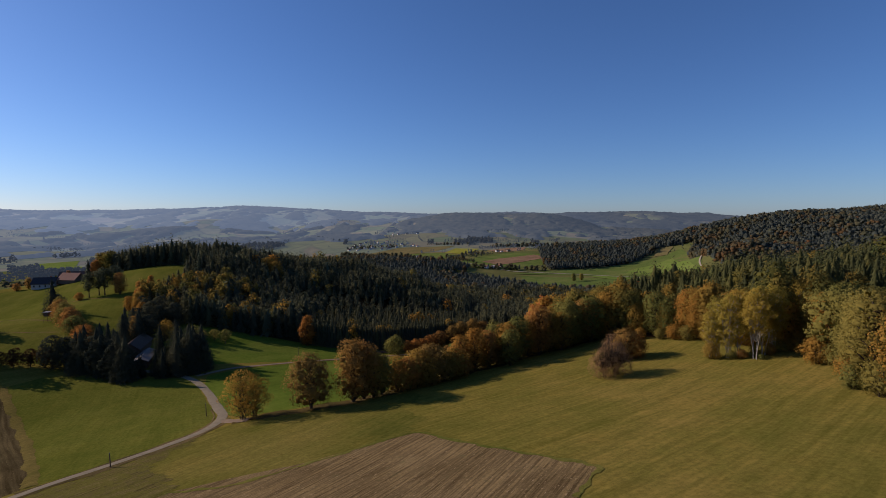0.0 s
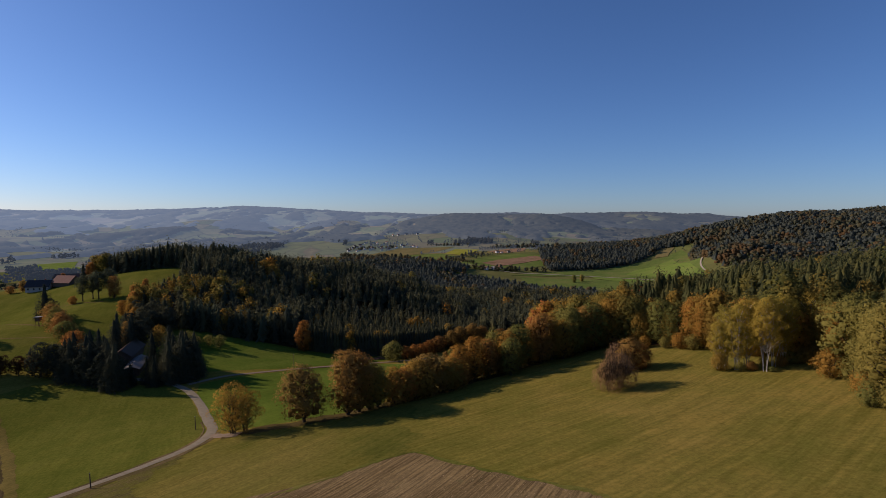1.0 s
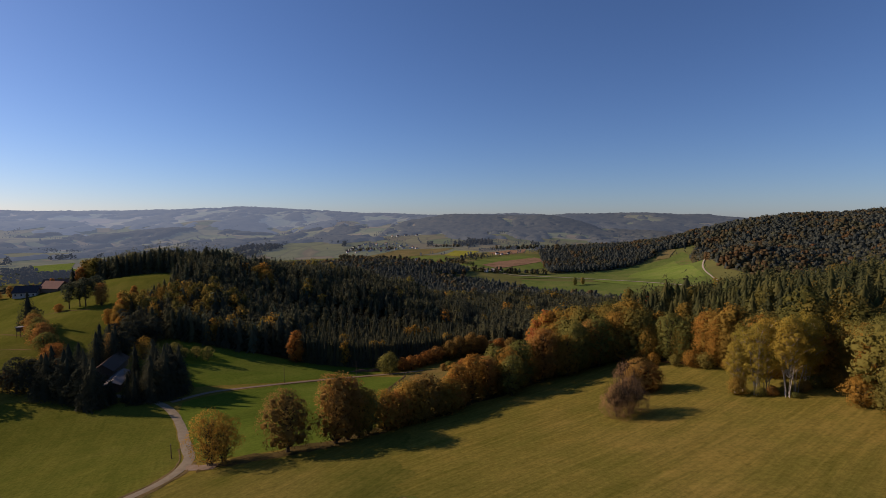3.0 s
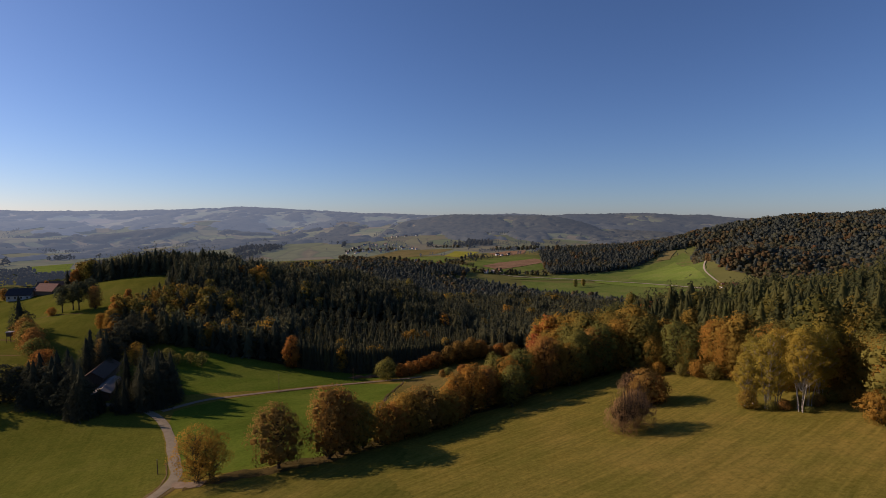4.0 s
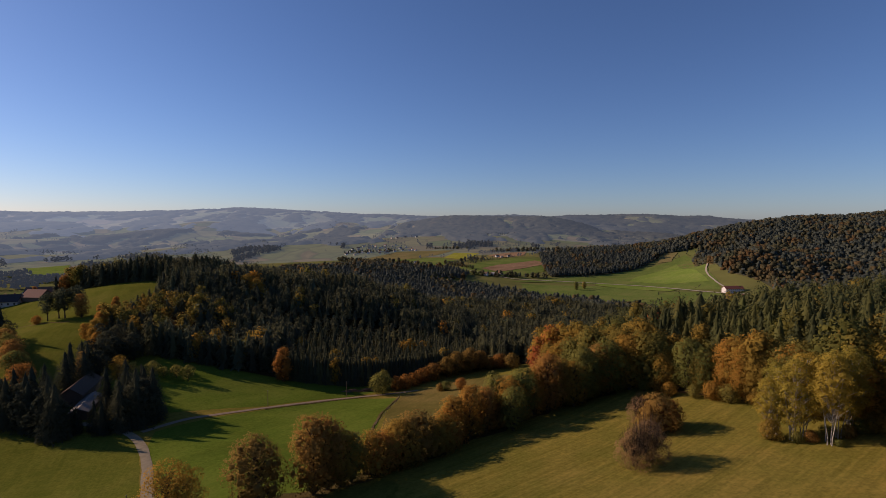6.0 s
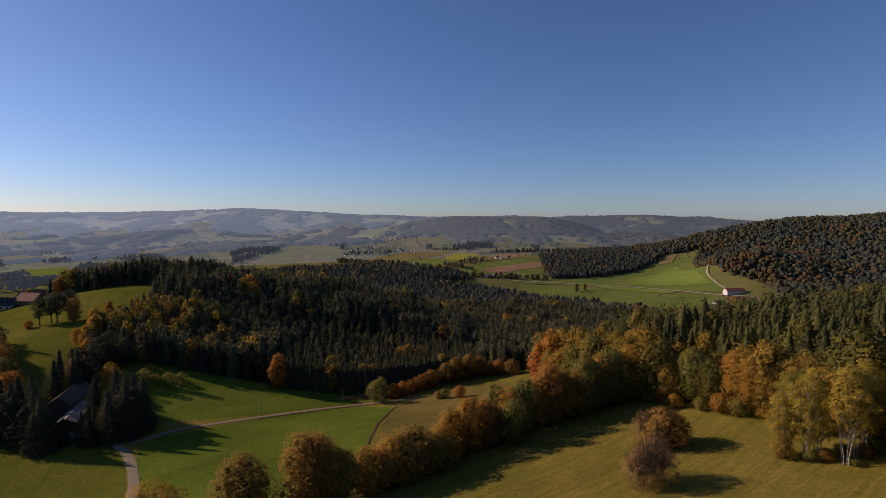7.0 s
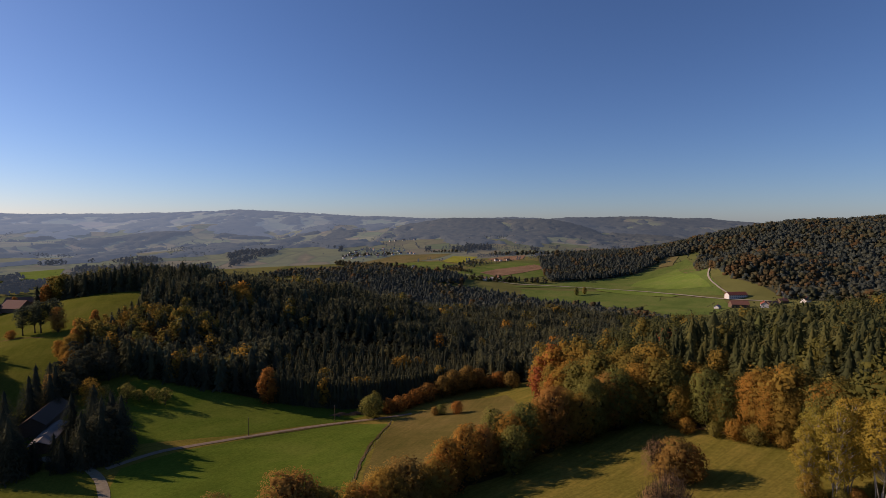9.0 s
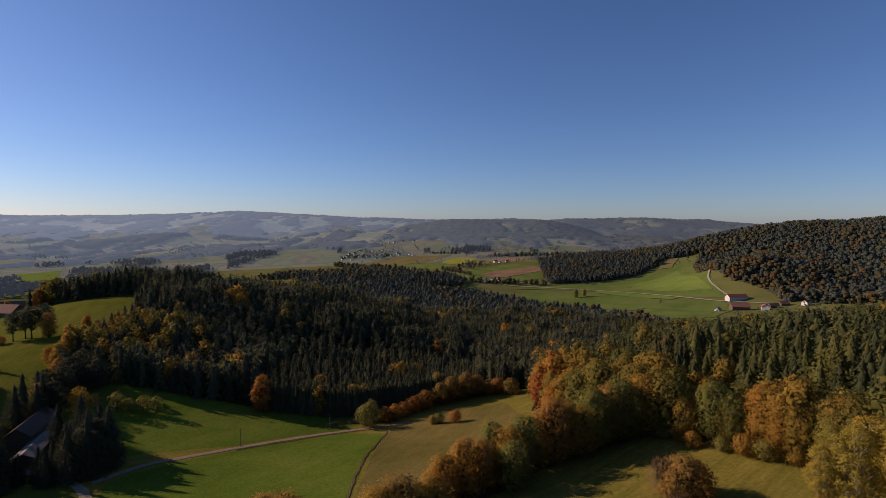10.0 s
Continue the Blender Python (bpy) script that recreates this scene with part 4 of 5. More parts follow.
M_LIME = leafage("pale_yellow_green_leaves", [(0.0, (0.19, 0.185, 0.045)), (0.5, (0.235, 0.215, 0.05)), (1.0, (0.28, 0.24, 0.055))])


def plant(kind, x, y, size=1.0, turn=None, group="", sink=0.15):
    m = pose(x, y, z_at(x, y) - sink, 0, 0, rng.uniform(0, 360) if turn is None else turn) @ Matrix.Diagonal((size, size, size, 1))
    if kind.name not in PLACED:
        PLACED.add(kind.name)
        kind.matrix_basis = m
        ob = kind
    else:
        ob = copy_thing(kind, m)
        ob.scale = (size, size, size)
    if group:
        ob["group"] = group
    return ob


K_ALDER = tree_kind("lane_tree", broadleaf(11.5, 9.6, 0.05, 60, 5600, 0.135, 6, 21, 0.7, 0.85), M_BARK, M_ALDER, "yellow-leaved tree with several stems beside the lane")
K_ROUND = tree_kind("round_tree", broadleaf(12.5, 10.5, 0.11, 64, 8000, 0.15, 1, 22, 1.0, 1.0, 1, 0.42), M_BARK, M_BROWN, "round brown-gold autumn tree on a single trunk")
K_TALL = [tree_kind("hedge_tree", broadleaf(15, 9, 0.04, 62, 6000, 0.172, 1, 23 + k, 1.0, 1.1, 1, 0.42), M_BARK, (M_BROWN, M_GOLD, M_GREEN)[k], ("tall brown autumn hedgerow tree", "tall golden autumn hedgerow tree", "tall olive green hedgerow tree")[k]) for k in range(3)]
K_SHRUB = [tree_kind("hedge_shrub", broadleaf(7, 7.5, 0.0, 40, 3200, 0.155, 4, 33 + k, 1.0, 1.15, 1, 0.42), M_BARK, (M_BROWN, M_ORANGE, M_GREEN, M_GOLD)[k], ("bushy brown hedgerow shrub", "bushy orange hedgerow shrub", "bushy olive hedgerow shrub", "bushy golden hedgerow shrub")[k]) for k in range(4)]
K_ORANGE = tree_kind("orange_tree", broadleaf(16.5, 8.5, 0.0, 50, 3000, 0.27, 1, 41, 1.0, 1.15, 1, 0.6), M_BARK, M_ORANGE, "bright orange tree at the corner of the forest")
K_BIRCH = [tree_kind("birch_tree", broadleaf(18.5, (8.6, 9.4)[k], (0.16, 0.34)[k], (64, 60)[k], (8200, 7200)[k], 0.155, (4, 3)[k], 51 + k, 0.42, 0.8), M_BIRCH, M_BIRCH_LEAF, ("slender birch with pale stems and thin yellow leaves", "tall birch with bare pale stems below its yellow crown")[k]) for k in range(2)]
K_DUSKY = tree_kind("dusky_bush", twiggy(broadleaf(8.4, 8.6, 0.0, 44, 6500, 0.12, 9, 61, 0.45, 1.1), 8.6, 4.0, 61), M_BARK, M_DUSKY, "thinning mauve-brown bush standing alone in the meadow", "bush")
K_SPRUCE = [spruce_kind("spruce_tree", 17, 9.5, 71 + k, "dark dense spruce beside the farmstead") for k in range(3)]
K_RUSSET = tree_kind("russet_tree", broadleaf(7, 6.5, 0.15, 14, 1500, 0.26, 1, 83), M_BARK, M_RUSSET, "small russet tree in a row below the farmstead, darkened as if backlit")
K_PINE = tree_kind("pine_tree", broadleaf(17.5, 9.5, 0.3, 26, 3000, 0.24, 1, 85, 0.8, 0.9, 1, 0.45), M_BARK, M_PINE, "tall dark green pine on the meadow slope")
K_ORCHARD = tree_kind("orchard_tree", broadleaf(5.5, 5.4, 0.22, 18, 900, 0.19, 1, 81, 1.0, 0.9), M_BARK, M_LIME, "small yellowing orchard tree on the meadow")

K_LIMY = tree_kind("pale_tree", broadleaf(11, 8.5, 0.05, 40, 2200, 0.22, 1, 87, 1.0, 1.0, 1, 0.5), M_BARK, M_LIME, "pale yellow-green tree before the dark forest")

plant(K_ALDER, -51, 122.5, 1.12)
plant(K_ALDER, -48.5, 124, 0.95)
plant(K_ROUND, -34.5, 126, 1.15)
for x, y, k, s in ((-24, 129, 0, 1.15), (-21.5, 131, 0, 1.08), (-19, 132, 1, 0.9), (-17, 134, 2, 0.78)):
    plant(K_TALL[k], x, y, s, group="hedgerow trees")
for t in np.linspace(0, 1, 26):
    hx, hy = np.interp(t, [0, 0.25, 0.6, 1], [-13, 3, 33, 64]), np.interp(t, [0, 0.25, 0.6, 1], [137, 150, 172, 183])
    hx, hy = hx + rng.normal(0, 1.0), hy + rng.normal(0, 1.0)
    if t < 0.3:
        plant(K_SHRUB[int(rng.choice([0, 0, 0, 1, 3]))], hx, hy, rng.uniform(1.2, 1.7), group="hedgerow shrubs")
    else:
        plant(K_TALL[int(rng.choice([0, 0, 1, 2]))], hx + rng.normal(0, 1.2), hy + rng.normal(0, 1.2), rng.uniform(0.82, 1.15) + 0.12 * (t > 0.5), group="hedgerow trees")
        if rng.uniform() < 0.6:
            plant(K_TALL[int(rng.choice([0, 2, 2]))], hx - 3.5 + rng.normal(0, 1), hy + 5 + rng.normal(0, 1), rng.uniform(0.7, 1.1), group="hedgerow trees")
        plant(K_SHRUB[int(rng.integers(0, 3))], hx - 2, hy + 3, rng.uniform(0.8, 1.1), group="hedgerow shrubs")
plant(K_DUSKY, 42.5, 127, 0.92)
plant(K_DUSKY, 46, 129, 0.98)
plant(K_DUSKY, 52.5, 148, 0.85)
plant(K_SHRUB[0], 55, 144.5, 1.25, group="meadow bushes")
plant(K_SHRUB[0], 52.5, 144, 0.85, group="meadow bushes")
plant(K_SHRUB[1], 57.5, 145, 0.95, group="meadow bushes")
for x, y, k, z in ((75.5, 133.5, 0, 0.92), (76.5, 130, 0, 1.0), (73.5, 133, 0, 0.72), (81, 125.5, 1, 1.0), (82, 127.5, 1, 1.02), (84.5, 128, 1, 0.96), (79.5, 131, 0, 0.98), (88, 129.5, 0, 0.96), (90.5, 132.5, 0, 0.98), (97.5, 133.5, 1, 1.0), (93.5, 135, 0, 0.9)):
    plant(K_BIRCH[k], x, y, z * rng.uniform(0.95, 1.04), group="birch stand")
for x, y, k, z in ((73, 131.5, 3, 0.62), (76.5, 128.5, 2, 0.34), (79, 128, 0, 0.36), (83, 129, 2, 0.38), (86, 127.5, 0, 0.42), (89, 128.5, 2, 0.5), (92, 130, 0, 0.46), (95, 130.5, 3, 0.5), (82, 124.5, 2, 0.22)):
    plant(K_SHRUB[k], x, y, z, group="birch stand shrubs")
for x, y, k in ((84, 94, 2), (88, 100, 2), (93, 108, 2), (97, 118, 2), (84, 88, 1), (90, 90, 2), (97, 98, 2), (88, 82, 2), (92, 114, 3)):
    plant(K_LIMY if k == 3 else K_TALL[k], x, y, rng.uniform(1.5, 1.6) if k == 3 else rng.uniform(1.1, 1.35), group="wood edge trees")
    plant(K_SHRUB[3 if rng.uniform() < 0.6 else 2], x - 3, y + 1, rng.uniform(0.7, 1.0), group="wood edge shrubs")
for k in range(16):
    t = k / 15
    plant(K_SHRUB[int(rng.choice([0, 2, 3, 3]))], np.interp(t, [0, 0.3, 0.75, 1], [61, 74, 92, 95]) + rng.normal(0, 0.8), np.interp(t, [0, 0.3, 0.75, 1], [180, 160, 134, 118]) + rng.normal(0, 0.8), rng.uniform(0.45, 0.75), group="bushes at the foot of the wood")
for x, y, k, z in ((97, 142, 1, 1.0), (102, 136.5, 1, 1.05), (104, 143, 1, 1.1), (99.5, 130, 1, 0.8)):
    plant(K_TALL[k], x, y, z, group="wood edge trees")
for x, y, z in ((95, 127.5, 0.6), (98.5, 126.5, 0.75), (91.5, 128, 0.45)):
    plant(K_SHRUB[3], x, y, z, group="bushes at the foot of the wood")
plant(K_ORANGE, -70.5, 252, 1.0)
for x, y, s in ((-143, 189, 0.95), (-139, 186, 1.05), (-134, 188, 1.1), (-130, 184, 1.0), (-126, 187, 1.05), (-122, 182, 1.1), (-117.5, 179, 1.1), (-137, 194, 1.1), (-131, 193, 1.0), (-145, 196, 1.0), (-102, 186, 1.05), (-98, 188.5, 1.1), (-96, 194, 0.95), (-101.5, 194, 1.15), (-105, 191, 0.9), (-100, 201, 1.05), (-105, 204, 1.0), (-109, 209, 0.95), (-140, 203, 0.95), (-141, 226, 1.0), (-145, 222, 1.05), (-147, 231, 0.9), (-137.5, 219, 0.95), (-141, 214, 1.0), (-120, 206, 0.9), (-112, 205, 1.05), (-116, 211, 1.0), (-107, 198, 1.0)):
    plant(K_SPRUCE[int(rng.integers(0, 3))], x, y, s, group="farmstead conifers")
for x, y, s in ((-114, 183, 0.42), (-117, 186.5, 0.45), (-110.5, 186, 0.62), (-119, 178.5, 0.8), (-108, 188, 0.65), (-106, 183, 0.7)):
    plant(K_SPRUCE[int(rng.integers(0, 3))], x, y, s, group="young conifers before the barn")
K_SHADE = tree_kind("shade_tree", broadleaf(14, 11, 0.05, 18, 2600, 0.36, 1, 91), M_BARK, M_DARK, "broad dark evergreen tree beside the farmstead")
for x, y, s in ((-150, 250, 0.9), (-156, 256, 0.85), (-144, 246, 0.85), (-162, 263, 0.8), (-139, 252, 0.9), (-150, 258, 0.95)):
    plant(K_SHADE, x, y, s, group="dark trees at the forest corner")
for x, y, s in ((-176, 286, 0.72), (-172, 277, 0.66), (-168, 269, 0.78), (-163, 260, 0.7), (-157, 254, 0.72), (-181, 296, 0.64), (-174, 270, 0.6)):
    plant(K_TALL[1], x, y, s, group="golden trees at the forest edge")
plant(K_ORANGE, -187, 313, 0.62)
plant(K_ORANGE, -173, 281, 0.7)
plant(K_ORANGE, -180, 291, 0.75)
plant(K_ORANGE, -279, 394, 0.8)
plant(K_ORANGE, -284, 398, 0.7)
for x, y, s in ((-150, 238, 0.85), (-145, 241, 0.9), (-148, 190, 0.9), (-136, 190, 1.0), (-128, 186, 0.95), (-101, 190, 0.95), (-103, 199, 0.95), (-138, 227, 0.9), (-143, 189, 0.9), (-132, 185, 0.95), (-124, 182, 0.9), (-118, 180, 0.85), (-97.5, 191, 0.9), (-105, 203, 0.9), (-100, 196, 1.0)):
    plant(K_SHADE, x, y, s, group="farmstead shade trees")
for x, y in ((-174, 188), (-168, 189), (-162, 190), (-157, 191)):
    plant(K_RUSSET, x, y, 1.05, group="row of small trees")
plant(K_TALL[2], -151, 193, 0.85)
plant(K_ALDER, -131, 229.5, 0.9)
for x, y, s in ((-119.5, 233.5, 1.4), (-116.5, 236.5, 0.9), (-112, 238, 1.05), (-106, 236.5, 1.25), (-128.5, 234.5, 1.1), (-123.5, 240, 1.0)):
    plant(K_ORCHARD, x, y, s, group="orchard trees")
plant(K_TALL[0], -143, 227, 0.8)
plant(K_TALL[2], -23.5, 250, 0.62)
for x, y, s in ((5, 271, 0.85), (11, 275, 0.95), (17, 279, 1.0), (22, 282, 0.85)):
    plant(K_ROUND, x, y, s, group="golden trees along the track")
for x, y, s, k in ((-24, 242, 1.3, 2), (-18, 248.5, 0.85, 1), (-14, 251, 0.9, 1), (-10.5, 256, 0.85, 1), (-6.5, 261, 1.0, 1), (-2, 266, 1.2, 0), (28, 284, 0.9, 0), (33, 283, 1.1, 1), (39, 279, 1.1, 0), (11, 239, 0.72, 1), (4.5, 240.5, 0.6, 2), (2, 241, 0.5, 0)):
    plant(K_SHRUB[k], x, y, s, group="bushes along the track")
plant(K_TALL[0], -322, 380, 0.62)
plant(K_SHRUB[0], -330, 378, 0.8)
plant(K_ORANGE, -299, 391, 0.55)
for x, y, s in ((-191, 191, 1.6), (-199, 192, 1.5), (-208, 195, 1.5), (-217, 199, 1.6), (-226, 229, 1.2), (-235, 234, 1.2), (-153, 189.5, 0.95)):
    plant(K_SHADE, x, y, s, group="dark trees beside the stubble field")
plant(K_SPRUCE[0], -216, 270, 1.2)
plant(K_SHADE, -217, 274, 0.75)
for x, y, k, s in ((-211, 267, 0, 0.9), (-204, 259, 0, 1.3), (-197, 252, 1, 1.15), (-192, 247, 0, 1.4), (-186, 241, 2, 1.4), (-179, 234, 0, 1.4), (-173, 228, 2, 1.3), (-160, 216, 1, 1.3)):
    plant(K_SHRUB[k], x, y, s, group="shrubs on the slope")
for x, y, k, s in ((-208, 264, 2, 0.72), (-196, 250, 0, 0.8), (-189, 243.5, 2, 0.8), (-182, 237, 0, 0.75)):
    plant(K_TALL[k], x, y, s, group="trees on the slope")
for x, y, s in ((-131, 366, 1.25), (-124, 362, 1.2), (-137, 371, 1.05)):
    plant(K_TALL[1], x, y, s, group="golden trees among the spruces")
for x, y, s in ((-98, 273, 0.95), (-103, 276, 0.8)):
    plant(K_LIMY, x, y, s, group="pale trees at the forest foot")
plant(K_TALL[0], -203, 307, 0.95)
plant(K_SHRUB[1], -228, 306, 0.7)
for x, y in ((-224, 309), (-219, 311), (-214, 309), (-209, 312)):
    plant(K_PINE, x, y, rng.uniform(0.9, 1.08), group="tree clump on the slope")
for k in range(30):
    t = k / 29
    plant(K_TALL[(1, 1, 2, 2, 2)[int(rng.integers(0, 5))]], np.interp(t, [0, 0.3, 0.7, 1], [66, 80, 100, 90]) + rng.normal(0, 1), np.interp(t, [0, 0.3, 0.7, 1], [180, 158, 128, 100]) + rng.normal(0, 1), rng.uniform(0.8, 1.1), group="wood edge trees")


for x, y, k, s in ((88, 146, 2, 0.95), (93, 141, 1, 0.9), (98, 136, 2, 1.0), (83, 151, 1, 0.95), (92, 149, 2, 1.05), (99, 143, 1, 1.0), (103, 130, 2, 1.0)):
    plant(K_TALL[k], x, y, s, group="wood edge trees")


# ---- buildings ----
def box_faces(n):
    return [(n, n + 1, n + 5, n + 4), (n + 1, n + 2, n + 6, n + 5), (n + 2, n + 3, n + 7, n + 6), (n + 3, n, n + 4, n + 7), (n + 4, n + 5, n + 6, n + 7), (n + 3, n + 2, n + 1, n)]


def house(x, y, turn, long, wide, wall, pitch, wall_mat, roof_mat, label, name="house", rows=2, group="", windows=True):
    e = thing(name, (x, y, z_at(x, y)), label, "building", group)
    e.rotation_euler = (0, 0, radians(turn))
    a, b, ridge = long / 2, wide / 2, wall + wide / 2 * math.tan(radians(pitch))
    v = [(-a, -b, -1), (a, -b, -1), (a, b, -1), (-a, b, -1), (-a, -b, wall), (a, -b, wall), (a, b, wall), (-a, b, wall), (-a, 0, ridge), (a, 0, ridge)]
    me = bpy.data.meshes.new("wall")
    me.from_pydata(v, [], [(0, 1, 5, 4), (1, 2, 6, 9, 5), (2, 3, 7, 6), (3, 0, 4, 8, 7), (3, 2, 1, 0)])
    me.materials.append(wall_mat)
    piece("wall", me, e)
    o, t = 0.6, 0.25
    drop = o * math.tan(radians(pitch))
    for s in (-1, 1):
        q = [(-a - o, 0, ridge), (a + o, 0, ridge), (a + o, s * (b + o), wall - drop), (-a - o, s * (b + o), wall - drop)]
        top = [(px, py, pz + t) for px, py, pz in q]
        me = bpy.data.meshes.new("roof")
        me.from_pydata(q + top, [], box_faces(0))
        me.materials.append(roof_mat)
        roof = piece("roof", me, e)
        if windows and s == 1:
            cx, cy, cz = a * 0.4, b * 0.25, ridge - b * 0.25 * math.tan(radians(pitch))
            me = bpy.data.meshes.new("chimney")
            me.from_pydata([(cx + dx, cy + dy, cz + dz) for dz in (-0.3, 1.9) for dx, dy in ((-0.35, -0.35), (0.35, -0.35), (0.35, 0.35), (-0.35, 0.35))], [], box_faces(0))
            me.materials.append(M_TILE)
            piece("chimney", me, roof, "small brick chimney")
    if windows:
        for s in (-1, 1):
            for r in range(rows):
                n = max(2, int(long / 3.2))
                for k in range(n):
                    wx, wz = -a + (k + 0.5) * long / n, 0.9 + r * 2.7
                    if wz + 1.4 > wall:
                        continue
                    me = bpy.data.meshes.new("window")
                    me.from_pydata([(px, py, pz) for pz in (wz, wz + 1.3) for px, py in ((wx - 0.5, s * (b - 0.05)), (wx + 0.5, s * (b - 0.05)), (wx + 0.5, s * (b + 0.05)), (wx - 0.5, s * (b + 0.05)))], [], box_faces(0))
                    me.materials.append(M_GLASS)
                    pane = piece("window", me, e)
                    me = bpy.data.meshes.new("sill")
                    me.from_pydata([(px, py, pz) for pz in (wz - 0.14, wz - 0.02) for px, py in ((wx - 0.65, s * (b + 0.01)), (wx + 0.65, s * (b + 0.01)), (wx + 0.65, s * (b + 0.16)), (wx - 0.65, s * (b + 0.16)))], [], box_faces(0))
                    me.materials.append(M_PALE_SHEET)
                    piece("sill", me, pane)
    return e


house(-134, 212, 108, 20, 7.2, 3.6, 36, M_WOOD, M_BARN_TILE, "long weathered barn with a brown tiled roof among conifers", "barn", windows=False)
house(-123.5, 200.5, 110, 17, 5.0, 2.6, 24, M_WOOD, M_PALE_SHEET, "wooden shed with a pale sheet roof beside the barn", "shed", windows=False)
house(-307, 378, 14, 15, 10, 3.4, 40, M_DIM_PLASTER, M_DARK_TILE, "white farmhouse with a dark roof on the meadow")
house(-290.5, 383, -8, 15, 11, 2.4, 40, M_WOOD, M_RUST_TILE, "brown farm building with a rust red roof", "barn", windows=False)
house(-302, 402, 20, 20, 9, 3.2, 34, M_WOOD, M_BROWN_TILE, "long low shed behind the farmhouse", "shed", windows=False)
for x, y, a, lg, wd, wl, wm, rm, label in (
    (447, 777, 8, 30, 10, 5.5, M_PLASTER, M_TILE, "long white farmhouse with a red roof in the valley"),
    (411, 710, -10, 22, 13, 5, M_WOOD, M_RUST_TILE, "large red-brown valley barn with a rust roof"),
    (437, 696, 60, 11, 9, 5, M_PLASTER, M_TILE, "white valley farmhouse with a red roof"),
    (458, 712, 10, 14, 8, 3.5, M_WOOD, M_BROWN_TILE, "low brown shed of the valley farm"),
    (481, 725, 10, 13, 8, 3.5, M_WOOD, M_RUST_TILE, "brown valley shed with a rust roof"),
    (507, 762, 80, 7, 5, 6, M_PLASTER, M_SLATE, "small white tower-like building beside the wood"),
    (505, 713, 20, 10, 8, 4.5, M_PLASTER, M_BROWN_TILE, "small white valley house with a brown roof"),
    (379, 705, 40, 8, 6, 3, M_PLASTER, M_SLATE, "small pale hut on the valley pasture")):
    house(x, y, a, lg, wd, wl, 35, wm, rm, label, "farm_building", group="valley farm")

# ---- the valley: fields, tracks, copses, villages ----
M_PASTURE = turf("valley_pasture", (0.10, 0.14, 0.033), (0.122, 0.162, 0.038), (0.15, 0.172, 0.048), 0.2, 40, 12)
M_SHOOTS = turf("valley_shoots", (0.13, 0.185, 0.034), (0.15, 0.205, 0.04), (0.17, 0.21, 0.05), 0.2, 60, 12)
M_DRY = turf("valley_dry_grass", (0.15, 0.14, 0.055), (0.175, 0.15, 0.06), (0.20, 0.165, 0.07), 0.2, 20, 12)
M_CLAY = soil("valley_clay", (0.21, 0.135, 0.075), (0.26, 0.17, 0.10), 55, 2.2, (0.2, 0.15, 0.08))
M_MUSTARD = turf("valley_mustard", (0.21, 0.21, 0.03), (0.24, 0.24, 0.035), (0.27, 0.26, 0.05), 0.2, 30, 12)
draped("field_valley", [(128, 941), (196, 972), (293, 1012), (419, 1108), (504, 1133), (566, 1167), (553, 1069), (466, 884), (455, 835), (440, 795), (391, 825), (361, 868), (288, 918), (200, 942)], M_PASTURE, 0.4, 6, "wide green pasture on the valley floor", ragged=1)
draped("field_shoots", [(397, 1019), (520, 1112), (466, 934), (446, 840), (392, 876), (350, 940)], M_SHOOTS, 0.7, 6, "bright green field of young shoots", ragged=1)
draped("field_saddle", [(492, 1140), (508, 1180), (530, 1212), (560, 1196), (538, 1165), (519, 1136)], M_DRY, 0.9, 5, "tan dry field on the saddle between the woods", ragged=1)
draped("field_wedge", [(276, 908), (290, 931), (338, 886), (362, 862), (386, 824), (370, 820), (310, 868)], M_SHOOTS, 0.75, 5, "bright green strip below the valley track", ragged=1)
draped("field_lower", [(146, 924), (281, 898), (357, 826), (330, 780), (280, 740), (200, 780), (140, 850)], M_PASTURE, 0.45, 6, "green pasture beside the valley track", ragged=1)
draped("field_bottom", [(362, 818), (432, 782), (400, 707), (330, 629), (290, 640), (285, 735)], M_PASTURE, 0.5, 6, "olive pasture below the valley farm", ragged=1)
draped("field_clay", [(86, 1086), (132, 1158), (229, 1232), (250, 1179), (188, 1112), (119, 1041)], M_CLAY, 1.0, 6, "bare reddish clay field", ragged=1)
draped("field_slope", [(27, 1044), (60, 1150), (98, 1216), (177, 1297), (245, 1240), (251, 1163), (223, 1072), (135, 989), (59, 999)], M_PASTURE, 0.5, 8, "green pasture round the clay field", ragged=1)
draped("field_mustard", [(4, 1451), (40, 1627), (118, 1575), (83, 1416), (48, 1330)], M_MUSTARD, 0.9, 8, "yellow mustard field", ragged=1)
draped("field_straw", [(-231, 1503), (-147, 1683), (42, 1712), (10, 1630), (-20, 1560), (-94, 1461), (-132, 1240)], M_DRY, 0.6, 8, "pale straw-coloured field", ragged=1)
draped("field_pasture", [(-141, 1440), (0, 1448), (32, 1283), (4, 1117), (-68, 1091), (-117, 1218)], M_PASTURE, 0.8, 8, "green pasture before the village", ragged=1)
draped("field_tilled", [(133, 1453), (200, 1540), (266, 1568), (225, 1372), (151, 1325)], M_CLAY, 0.7, 8, "bare tilled field behind a farm", ragged=1)
draped("field_west", [(-948, 1265), (-1031, 1391), (-1085, 1300), (-929, 1143), (-846, 1074), (-786, 960), (-700, 1050)], M_SHOOTS, 0.7, 10, "light green field beyond the meadow hill", ragged=1)
ribbon("track_valley", [(137, 968), (194, 957), (271, 933), (338, 892), (387, 832), (412, 797), (433, 774), (480, 735)], 4.2, M_PALE_TRACK, 1.1, "pale track along the valley floor", step=6)
